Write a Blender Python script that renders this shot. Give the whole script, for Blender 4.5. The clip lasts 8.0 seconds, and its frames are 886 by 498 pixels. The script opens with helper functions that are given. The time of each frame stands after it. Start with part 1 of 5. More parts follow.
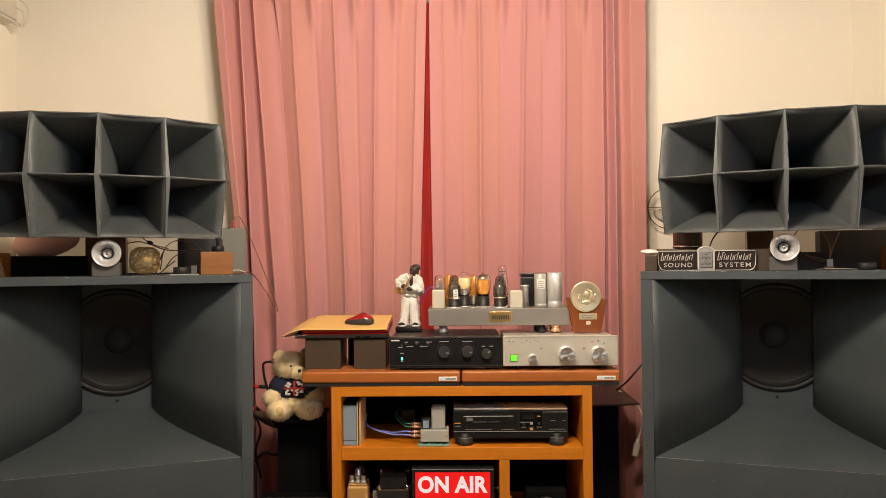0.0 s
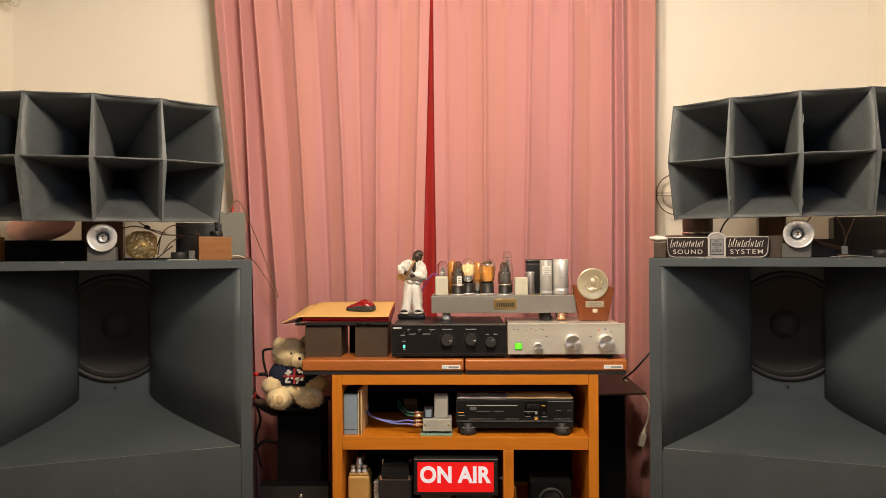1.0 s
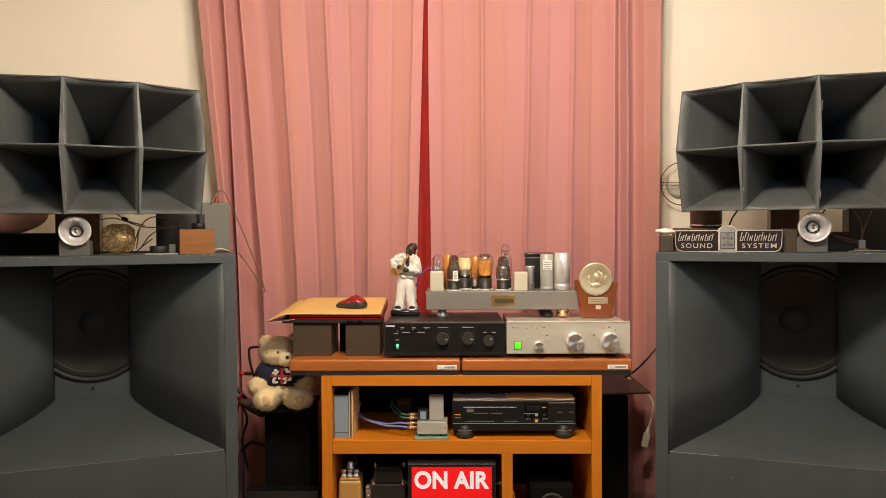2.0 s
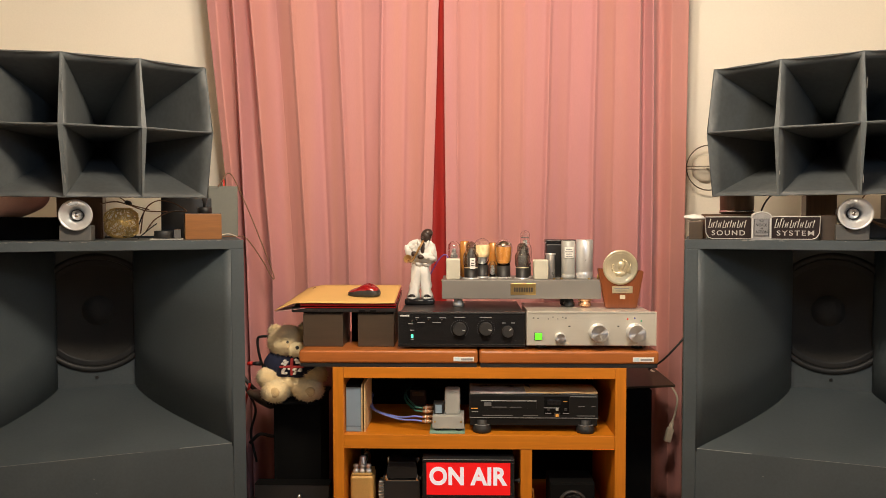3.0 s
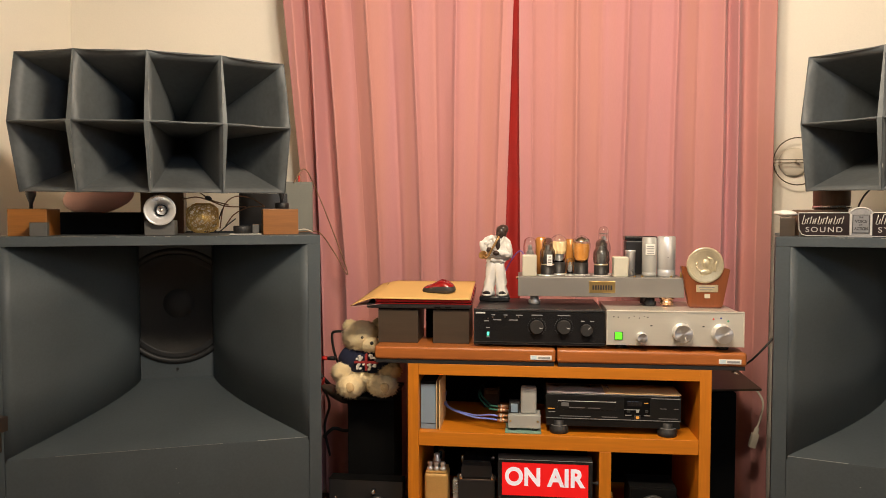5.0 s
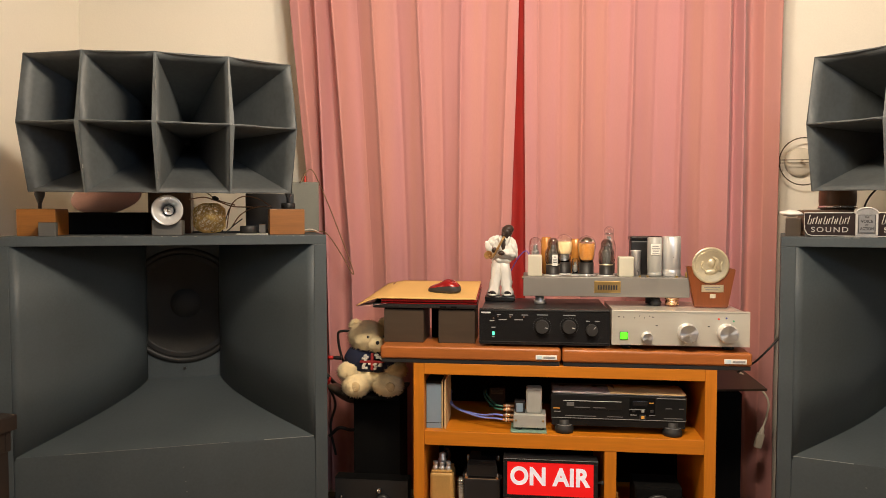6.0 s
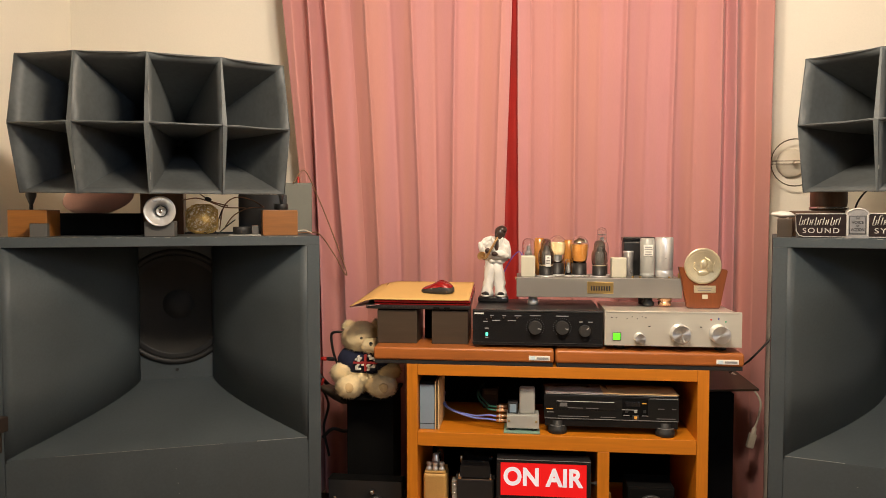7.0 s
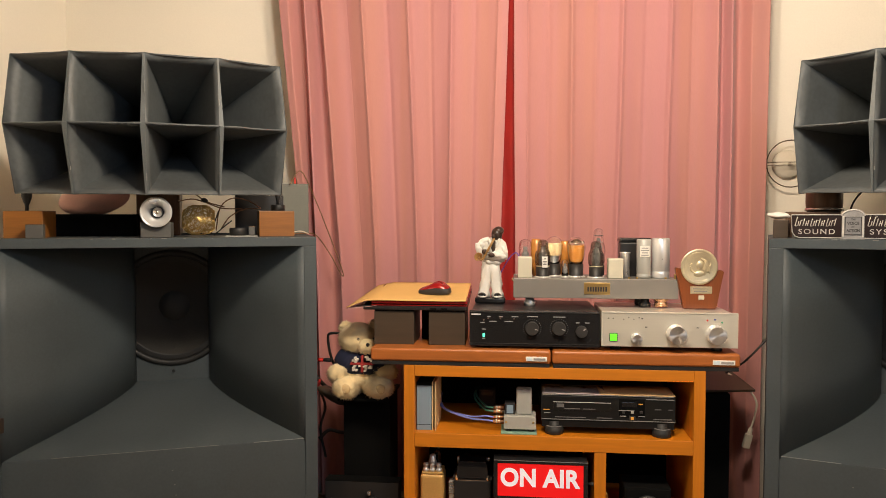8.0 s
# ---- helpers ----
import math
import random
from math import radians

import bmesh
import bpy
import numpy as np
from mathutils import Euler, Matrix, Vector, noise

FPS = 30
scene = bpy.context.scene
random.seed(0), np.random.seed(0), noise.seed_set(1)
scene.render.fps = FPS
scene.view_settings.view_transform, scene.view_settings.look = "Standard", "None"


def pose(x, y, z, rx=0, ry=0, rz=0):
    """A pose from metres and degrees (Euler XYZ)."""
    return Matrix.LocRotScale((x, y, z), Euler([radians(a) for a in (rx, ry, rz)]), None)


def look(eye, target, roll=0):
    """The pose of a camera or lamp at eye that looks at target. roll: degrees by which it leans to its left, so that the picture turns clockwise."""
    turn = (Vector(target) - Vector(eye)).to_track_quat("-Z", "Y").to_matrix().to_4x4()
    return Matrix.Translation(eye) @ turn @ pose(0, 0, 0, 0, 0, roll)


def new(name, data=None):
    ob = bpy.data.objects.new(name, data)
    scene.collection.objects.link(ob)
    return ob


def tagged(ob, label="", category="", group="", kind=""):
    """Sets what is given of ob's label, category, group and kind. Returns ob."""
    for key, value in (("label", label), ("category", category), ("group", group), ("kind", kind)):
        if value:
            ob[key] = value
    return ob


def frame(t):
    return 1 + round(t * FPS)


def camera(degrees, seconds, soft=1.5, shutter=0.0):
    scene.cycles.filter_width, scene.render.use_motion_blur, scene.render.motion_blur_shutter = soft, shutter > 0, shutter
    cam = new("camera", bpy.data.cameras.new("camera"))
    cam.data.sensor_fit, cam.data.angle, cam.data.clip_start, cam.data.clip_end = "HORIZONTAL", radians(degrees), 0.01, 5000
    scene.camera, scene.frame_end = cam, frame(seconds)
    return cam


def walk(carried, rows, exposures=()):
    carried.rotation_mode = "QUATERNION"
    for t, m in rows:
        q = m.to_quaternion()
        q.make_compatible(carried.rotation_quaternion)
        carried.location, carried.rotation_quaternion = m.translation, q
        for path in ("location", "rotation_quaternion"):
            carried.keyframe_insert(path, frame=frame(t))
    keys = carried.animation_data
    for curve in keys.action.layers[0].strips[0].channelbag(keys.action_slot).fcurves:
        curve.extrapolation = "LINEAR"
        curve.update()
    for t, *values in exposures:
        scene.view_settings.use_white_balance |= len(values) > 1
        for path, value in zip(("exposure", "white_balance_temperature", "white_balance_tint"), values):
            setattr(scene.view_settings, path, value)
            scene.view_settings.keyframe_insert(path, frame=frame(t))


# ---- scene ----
cam = camera(63.8, 8.0, 0.9)
PATH = [
    (0, (0.042, 0.024, 1.203), (0.005, 2.023, 1.242), -0.5),
    (0.5, (0.038, 0.034, 1.201), (-0.005, 2.033, 1.229), -0.4),
    (1, (0.042, 0.089, 1.197), (-0.006, 2.089, 1.201), -0.3),
    (2.5, (0.02, 0.297, 1.24), (-0.003, 2.296, 1.181), -0.3),
    (3, (0.003, 0.348, 1.229), (-0.052, 2.346, 1.149), -0.1),
    (3.5, (-0.022, 0.375, 1.225), (-0.127, 2.37, 1.129), -0.0),
    (4, (-0.038, 0.382, 1.225), (-0.196, 2.373, 1.128), -0.0),
    (4.5, (-0.054, 0.382, 1.226), (-0.252, 2.37, 1.134), -0.0),
    (6, (-0.054, 0.372, 1.224), (-0.291, 2.356, 1.136), -0.0),
    (6.5, (-0.056, 0.37, 1.224), (-0.283, 2.355, 1.137), -0.0),
    (7, (-0.053, 0.371, 1.226), (-0.272, 2.357, 1.139), -0.0),
    (7.5, (-0.053, 0.369, 1.228), (-0.267, 2.355, 1.142), 0.0),
    (8, (-0.057, 0.37, 1.227), (-0.264, 2.357, 1.142), -0.0),
]
walk(cam, [(t, look(eye, target, roll)) for t, eye, target, roll in PATH])

# ---- light ----
scene.view_settings.exposure = 0.0
world = bpy.data.worlds.new("room_dark")
scene.world = world
world.use_nodes = True
world.node_tree.nodes["Background"].inputs[0].default_value = (1.0, 0.85, 0.7, 1)
world.node_tree.nodes["Background"].inputs[1].default_value = 0.008

# a twin pendant lamp in front of the curtains
LAMPS = ((-0.12, 1.54, 2.48), (0.26, 1.54, 2.48))
for spot in LAMPS:
    lamp_data = bpy.data.lights.new("ceiling_lamp_light", "POINT")
    lamp_data.shadow_soft_size = 0.11
    lamp_data.energy = 78
    lamp_data.color = (1.0, 0.85, 0.665)
    new("ceiling_lamp_light", lamp_data).matrix_world = pose(spot[0], spot[1], spot[2] - 0.17)

# a cool fill light added behind the camera, for the bluish cast
REAR_FILL = (0.9, -0.4, 2.50)
rear_fill_data = bpy.data.lights.new("rear_fill_light", "POINT")
rear_fill_data.shadow_soft_size = 0.20
rear_fill_data.energy = 42
rear_fill_data.color = (0.62, 0.78, 1.0)
new("rear_fill_light", rear_fill_data).matrix_world = pose(REAR_FILL[0], REAR_FILL[1], REAR_FILL[2] - 0.17)


# ---- materials ----
def surface(name, color, rough=0.5, metal=0.0, var=0.12, scale=5.0, fine=60.0, bump=0.05, spread=0.08, stretch=(1, 1, 1), coat=0.0, sheen=0.0, spec=0.5):
    """A procedural surface: coarse stains and fine grain in colour, roughness and relief."""
    m = bpy.data.materials.new(name)
    m.use_nodes = True
    n, l = m.node_tree.nodes, m.node_tree.links
    b = n["Principled BSDF"]
    b.inputs["Roughness"].default_value, b.inputs["Metallic"].default_value = rough, metal
    b.inputs["Coat Weight"].default_value = coat
    b.inputs["Sheen Weight"].default_value = sheen
    b.inputs["Specular IOR Level"].default_value = spec
    co, mp = n.new("ShaderNodeTexCoord"), n.new("ShaderNodeMapping")
    mp.inputs["Scale"].default_value = stretch
    l.new(co.outputs["Object"], mp.inputs["Vector"])
    big, small = n.new("ShaderNodeTexNoise"), n.new("ShaderNodeTexNoise")
    big.inputs["Scale"].default_value, small.inputs["Scale"].default_value = scale, fine
    big.inputs["Detail"].default_value, small.inputs["Detail"].default_value = 4, 3
    for x in (big, small):
        l.new(mp.outputs[0], x.inputs["Vector"])
    mix = n.new("ShaderNodeMath")
    mix.operation = "MULTIPLY_ADD"
    mix.inputs[1].default_value = 0.35
    l.new(small.outputs[0], mix.inputs[0])
    half = n.new("ShaderNodeMath")
    half.operation = "MULTIPLY"
    half.inputs[1].default_value = 0.65
    l.new(big.outputs[0], half.inputs[0])
    l.new(half.outputs[0], mix.inputs[2])
    ramp = n.new("ShaderNodeValToRGB")
    ramp.color_ramp.elements[0].position, ramp.color_ramp.elements[1].position = 0.3, 0.7
    ramp.color_ramp.elements[0].color = (*[max(c * (1 - var), 0) for c in color], 1)
    ramp.color_ramp.elements[1].color = (*[min(c * (1 + var), 1) for c in color], 1)
    l.new(mix.outputs[0], ramp.inputs[0])
    l.new(ramp.outputs[0], b.inputs["Base Color"])
    r = n.new("ShaderNodeMapRange")
    r.inputs["To Min"].default_value, r.inputs["To Max"].default_value = max(rough - spread, 0.02), min(rough + spread, 1)
    l.new(big.outputs[0], r.inputs[0])
    l.new(r.outputs[0], b.inputs["Roughness"])
    if bump:
        bp = n.new("ShaderNodeBump")
        bp.inputs["Strength"].default_value, bp.inputs["Distance"].default_value = bump, 0.004
        l.new(small.outputs[0], bp.inputs["Height"])
        l.new(bp.outputs[0], b.inputs["Normal"])
    return m


def wood(name, color, rough=0.4, var=0.22, axis=0, coat=0.1):
    s = [22.0, 22.0, 22.0]
    s[axis] = 1.3
    return surface(name, color, rough, 0, var, 2.2, 9.0, 0.03, 0.06, s, coat)


def glowing(name, color, strength, rough=0.5):
    m = bpy.data.materials.new(name)
    m.use_nodes = True
    b = m.node_tree.nodes["Principled BSDF"]
    b.inputs["Base Color"].default_value = (*color, 1)
    b.inputs["Emission Color"].default_value = (*color, 1)
    b.inputs["Emission Strength"].default_value, b.inputs["Roughness"].default_value = strength, rough
    return m


def clear_glass(name, tint=(1, 1, 1)):
    m = bpy.data.materials.new(name)
    m.use_nodes = True
    b = m.node_tree.nodes["Principled BSDF"]
    b.inputs["Base Color"].default_value = (*tint, 1)
    b.inputs["Transmission Weight"].default_value = 1
    b.inputs["Roughness"].default_value = 0.03
    b.inputs["IOR"].default_value = 1.45
    return m


WALL = surface("wallpaper", (0.88, 0.82, 0.71), 0.85, 0, 0.035, 1.2, 140, 0.12)
# ceiling out of view, darkened so that shadows get less fill
CEIL = surface("ceiling_dark", (0.20, 0.14, 0.085), 0.9, 0, 0.03, 2, 90, 0.1)
# floor out of view; its dark tone holds down light bounced upward
FLOOR = wood("floor_wood", (0.16, 0.105, 0.065), 0.5)
# unseen rear wall, given a dark wood colour to weaken the room's fill
DARK_REAR_WALL = wood("rear_wall_dark", (0.16, 0.10, 0.055), 0.5, 0.2, 2)
CURTAIN = surface("curtain_cloth", (0.52, 0.233, 0.222), 0.75, 0, 0.05, 3, 420, 0.06, 0.05, (1, 1, 0.15), 0, 0.25)
# pink and orange bands in the cloth colour stand in for tinted light
_n, _l = CURTAIN.node_tree.nodes, CURTAIN.node_tree.links
_co, _mp, _nz, _mx = _n.new("ShaderNodeTexCoord"), _n.new("ShaderNodeMapping"), _n.new("ShaderNodeTexNoise"), _n.new("ShaderNodeMix")
_mp.inputs["Scale"].default_value = (14, 0.0, 0.25)
_nz.inputs["Scale"].default_value, _nz.inputs["Detail"].default_value = 1.0, 2
_mx.data_type, _mx.blend_type = "RGBA", "MULTIPLY"
_mx.inputs["Factor"].default_value = 1.0
_rp = _n.new("ShaderNodeValToRGB")
_rp.color_ramp.elements[0].position, _rp.color_ramp.elements[1].position = 0.33, 0.67
_rp.color_ramp.elements[0].color, _rp.color_ramp.elements[1].color = (0.985, 0.965, 1.05, 1), (1.0, 1.0, 0.90, 1)
_l.new(_co.outputs["Object"], _mp.inputs[0])
_l.new(_mp.outputs[0], _nz.inputs["Vector"])
_l.new(_nz.outputs[0], _rp.inputs[0])
_bs = _n["Principled BSDF"]
_l.new(_bs.inputs["Base Color"].links[0].from_socket, _mx.inputs["A"])
_l.new(_rp.outputs[0], _mx.inputs["B"])
_l.new(_mx.outputs["Result"], _bs.inputs["Base Color"])
RED_CLOTH = surface("red_cloth", (0.38, 0.013, 0.009), 0.7, 0, 0.2, 7, 200, 0.1)
CABINET = surface("cabinet_paint", (0.054, 0.068, 0.076), 0.56, 0, 0.17, 5, 120, 0.10, 0.12)
HORN = surface("horn_paint", (0.080, 0.089, 0.092), 0.55, 0, 0.28, 7, 60, 0.05, 0.14)
SEAM = surface("horn_seam", (0.095, 0.108, 0.112), 0.55, 0, 0.2, 18, 160, 0.1)
WORN = surface("bare_edge", (0.32, 0.33, 0.32), 0.6, 0, 0.3, 40, 160, 0.1)
BAKELITE = surface("bakelite", (0.014, 0.012, 0.011), 0.5, 0, 0.2, 20, 200, 0.04)
CHIP = surface("chipped_paint", (0.22, 0.22, 0.21), 0.7, 0, 0.2, 30, 160, 0.05)
CONE = surface("woofer_paper", (0.024, 0.022, 0.019), 0.8, 0, 0.25, 12, 220, 0.2)
RUBBER = surface("black_rubber", (0.012, 0.012, 0.012), 0.55, 0, 0.2, 20, 200, 0.05)
AMBER = wood("amber_wood", (0.56, 0.180, 0.006), 0.50, 0.14, 0, 0.04)
AMBER_V = wood("amber_wood_upright", (0.56, 0.180, 0.006), 0.50, 0.14, 2, 0.04)
CHERRY = wood("cherry_board", (0.37, 0.112, 0.022), 0.42, 0.16, 0, 0.08)
BLOCKWOOD = wood("block_wood", (0.25, 0.095, 0.017), 0.42, 0.22, 0, 0.2)
WALNUT = wood("walnut", (0.10, 0.048, 0.022), 0.45, 0.3, 2)
DARKWOOD = wood("dark_brown_wood", (0.058, 0.040, 0.026), 0.45, 0.16, 0)
MAHOGANY = wood("mahogany", (0.20, 0.054, 0.015), 0.3, 0.2, 2, 0.4)
BLACK = surface("black_metal", (0.018, 0.018, 0.019), 0.38, 0.0, 0.15, 9, 260, 0.04)
BLACK_GLOSS = surface("black_plastic", (0.012, 0.012, 0.013), 0.22, 0, 0.15, 9, 260, 0.02)
PLAYER_BLACK = surface("player_black", (0.008, 0.008, 0.008), 0.42, 0, 0.15, 9, 260, 0.02, spec=0.3)
BLACK_MATT = surface("black_matt", (0.005, 0.005, 0.005), 0.85, 0, 0.2, 9, 200, 0.06, spec=0.08)
CHARCOAL = surface("charcoal_knob", (0.048, 0.046, 0.045), 0.4, 0.4, 0.1, 30, 300, 0.03)
GREY = surface("grey_hammer_paint", (0.23, 0.215, 0.195), 0.45, 0.25, 0.06, 8, 330, 0.12)
GREY_BOX = surface("grey_green_paint", (0.16, 0.165, 0.14), 0.6, 0, 0.12, 6, 180, 0.06)
STAND_GREY = surface("stand_grey", (0.085, 0.083, 0.078), 0.55, 0, 0.12, 14, 180, 0.05)
SILVER = surface("brushed_silver", (0.74, 0.71, 0.62), 0.32, 0.50, 0.04, 4, 120, 0.02, 0.05, (0.1, 1, 6))
SPUN = surface("spun_aluminium", (0.78, 0.78, 0.77), 0.30, 0.62, 0.05, 12, 160, 0.02)
CHROME = surface("chrome", (0.85, 0.85, 0.86), 0.12, 1.0, 0.05, 12, 160, 0.0)
BRASS = surface("brass", (0.66, 0.45, 0.17), 0.36, 1.0, 0.15, 14, 160, 0.03)
SAX_GOLD = surface("dull_gold_glaze", (0.36, 0.20, 0.07), 0.4, 0.3, 0.25, 40, 160, 0.05)
BRONZE = surface("bronze_wire", (0.13, 0.095, 0.06), 0.45, 0.5, 0.2, 20, 200, 0)
COPPER = surface("copper", (0.82, 0.48, 0.28), 0.28, 0.8, 0.1, 20, 200, 0.02)
GOLD_WIRE = surface("gold_wire", (0.60, 0.42, 0.15), 0.30, 0.9, 0.1, 20, 200, 0)
GOLDTAN = surface("tan_lacquer", (0.56, 0.34, 0.11), 0.42, 0.2, 0.12, 9, 160, 0.05)
MEDAL = surface("medal_metal", (0.72, 0.63, 0.43), 0.34, 0.75, 0.15, 30, 220, 0.05)
IVORY = surface("ivory_can", (0.56, 0.53, 0.42), 0.45, 0.05, 0.05, 20, 200, 0.03)
PALE_GREY = surface("pale_grey_can", (0.42, 0.42, 0.39), 0.42, 0.15, 0.06, 20, 200, 0.03)
PAPER = surface("label_paper", (0.80, 0.78, 0.72), 0.8, 0, 0.05, 30, 300, 0.02)
CLEAR_PINK = surface("clear_pink_sleeve", (0.50, 0.30, 0.28), 0.2, 0, 0.2, 20, 120, 0.1)
MANILA = surface("manila_envelope", (0.68, 0.42, 0.14), 0.75, 0, 0.06, 6, 180, 0.08)
RED_GLOSS = surface("red_plastic", (0.30, 0.008, 0.010), 0.2, 0.1, 0.1, 9, 220, 0.0, 0.05, (1, 1, 1), 0.5)
RED_SIGN = glowing("lit_red_panel", (0.60, 0.002, 0.003), 0.62, 0.8)
WHITE_SIGN = glowing("lit_white_letter", (0.74, 0.70, 0.76), 0.38)
GREEN_LED = glowing("green_lamp", (0.10, 0.95, 0.02), 1.1)
TEAL_LED = glowing("teal_lamp", (0.10, 0.75, 0.50), 1.0)
AMBER_LED = glowing("amber_lamp", (0.7, 0.33, 0.05), 0.15)
TURNED = surface("turned_aluminium", (0.80, 0.78, 0.75), 0.34, 1.0, 0.04, 12, 200, 0.0)
_tan = TURNED.node_tree.nodes.new("ShaderNodeTangent")
_tan.direction_type, _tan.axis = "RADIAL", "Y"
TURNED.node_tree.nodes["Principled BSDF"].inputs["Anisotropic"].default_value = 0.85
TURNED.node_tree.links.new(_tan.outputs[0], TURNED.node_tree.nodes["Principled BSDF"].inputs["Tangent"])
DARK_CASE = surface("dark_case", (0.034, 0.029, 0.026), 0.55, 0, 0.2, 12, 200, 0.06)
EBONY = wood("dark_table_wood", (0.016, 0.009, 0.006), 0.6, 0.3, 0)
SIGN_SILVER = surface("sign_silver", (0.62, 0.60, 0.56), 0.42, 0.35, 0.1, 40, 200, 0.04)
SIGN_BROWN = surface("sign_enamel", (0.022, 0.014, 0.013), 0.30, 0, 0.2, 20, 200, 0.03)
SIGN_GREY = surface("sign_grey_metal", (0.34, 0.33, 0.32), 0.45, 0.4, 0.2, 60, 220, 0.1)
SIGN_PLATE = surface("sign_plate", (0.22, 0.22, 0.225), 0.5, 0.2, 0.15, 50, 200, 0.05)
WHITE_INK = surface("white_ink", (0.62, 0.62, 0.60), 0.6, 0, 0.05, 60, 300, 0)
GREY_INK = surface("grey_ink", (0.28, 0.28, 0.28), 0.6, 0, 0.05, 60, 300, 0)
DIM_INK = surface("dim_ink", (0.14, 0.14, 0.14), 0.6, 0, 0.05, 60, 300, 0)
BLACK_INK = surface("black_ink", (0.02, 0.02, 0.02), 0.6, 0, 0.05, 60, 300, 0)
BLUE_BOX = surface("blue_grey_card", (0.22, 0.30, 0.38), 0.6, 0, 0.08, 9, 200, 0.04)
CARD = surface("buff_card", (0.62, 0.44, 0.22), 0.8, 0, 0.1, 12, 200, 0.05)
GREEN_MAT = surface("green_mat", (0.20, 0.34, 0.27), 0.7, 0, 0.1, 20, 200, 0.08)
BLUE_WIRE = surface("blue_cable", (0.20, 0.27, 0.72), 0.35, 0, 0.1, 30, 200, 0.0)
GREEN_WIRE = surface("green_cable", (0.02, 0.13, 0.09), 0.4, 0, 0.1, 30, 200, 0.0)
BROWN_WIRE = surface("brown_cable", (0.20, 0.10, 0.05), 0.5, 0, 0.2, 30, 200, 0.0)
BLACK_WIRE = surface("black_cable", (0.015, 0.014, 0.013), 0.5, 0, 0.2, 30, 200, 0.0)
WHITE_PLASTIC = surface("aged_white_plastic", (0.66, 0.60, 0.50), 0.5, 0, 0.08, 12, 200, 0.03)
PINK_CUSHION = surface("pink_cushion_cloth", (0.72, 0.42, 0.35), 0.85, 0, 0.1, 6, 220, 0.15, 0.05, (1, 1, 1), 0, 0.2)
FUR = surface("cream_fur", (0.84, 0.68, 0.40), 0.9, 0, 0.16, 40, 260, 0.4, 0.05, (1, 1, 1), 0, 0.3)
NAVY = surface("navy_knit", (0.012, 0.016, 0.045), 0.9, 0, 0.2, 30, 220, 0.5)
WHITE_KNIT = surface("white_knit", (0.70, 0.66, 0.60), 0.9, 0, 0.1, 30, 220, 0.4)
RED_KNIT = surface("red_knit", (0.34, 0.03, 0.03), 0.9, 0, 0.1, 30, 220, 0.4)
PORCELAIN = surface("white_glaze", (0.74, 0.72, 0.67), 0.38, 0, 0.04, 30, 120, 0.04)
DARK_GLAZE = surface("dark_glaze", (0.045, 0.028, 0.022), 0.3, 0, 0.2, 30, 120, 0.04)
GLASS = clear_glass("tube_glass", (0.96, 0.96, 0.95))
SMOKE_GLASS = clear_glass("smoked_tube_glass", (0.55, 0.53, 0.50))
FILAMENT = surface("tube_plate", (0.24, 0.23, 0.215), 0.4, 0.6, 0.2, 40, 200, 0.05)
AMBER_GLASS = surface("amber_tube", (0.44, 0.175, 0.030), 0.25, 0.1, 0.2, 30, 200, 0.02, 0.05, (1, 1, 1), 0.5)
GETTER = surface("getter_mirror", (0.65, 0.64, 0.62), 0.1, 1.0, 0.1, 30, 200, 0.0)


# ---- mesh helpers ----
def part(name, bm, material, parent=None, label="", smooth=False):
    me = bpy.data.meshes.new(name)
    bmesh.ops.recalc_face_normals(bm, faces=bm.faces)
    bm.to_mesh(me)
    bm.free()
    me.materials.append(material)
    if smooth:
        me.polygons.foreach_set("use_smooth", [True] * len(me.polygons))
        if smooth != True:
            me.set_sharp_from_angle(angle=radians(smooth))
    ob = new(name, me)
    if parent:
        ob.parent = parent
    if label:
        tagged(ob, label)
    return ob


def one_mesh(name, pieces, label, category, m):
    """One plain mesh of several materials."""
    me = bpy.data.meshes.new(name)
    whole = bmesh.new()
    for i, (bm, material) in enumerate(pieces):
        bmesh.ops.recalc_face_normals(bm, faces=bm.faces)
        tmp = bpy.data.meshes.new("tmp")
        bm.to_mesh(tmp)
        bm.free()
        start = len(whole.faces)
        whole.from_mesh(tmp)
        whole.faces.ensure_lookup_table()
        for f in whole.faces[start:]:
            f.material_index, f.smooth = i, True
        bpy.data.meshes.remove(tmp)
        me.materials.append(material)
    whole.to_mesh(me)
    whole.free()
    ob = new(name, me)
    ob.matrix_world = m
    return tagged(ob, label, category)


def thing(name, m, label, category, group="", kind=""):
    ob = new(name)
    ob.empty_display_size = 0.05
    ob.matrix_world = m
    return tagged(ob, label, category, group, kind)


def box(x0, x1, y0, y1, z0, z1, bev=0.002, bm=None, seg=2):
    bm = bm or bmesh.new()
    made = bmesh.ops.create_cube(bm, size=1, matrix=Matrix.LocRotScale(((x0 + x1) / 2, (y0 + y1) / 2, (z0 + z1) / 2), None, (x1 - x0, y1 - y0, z1 - z0)))
    if bev:
        edges = {e for v in made["verts"] for e in v.link_edges}
        bmesh.ops.bevel(bm, geom=list(edges), offset=bev, segments=seg, affect="EDGES", profile=0.5)
    return bm


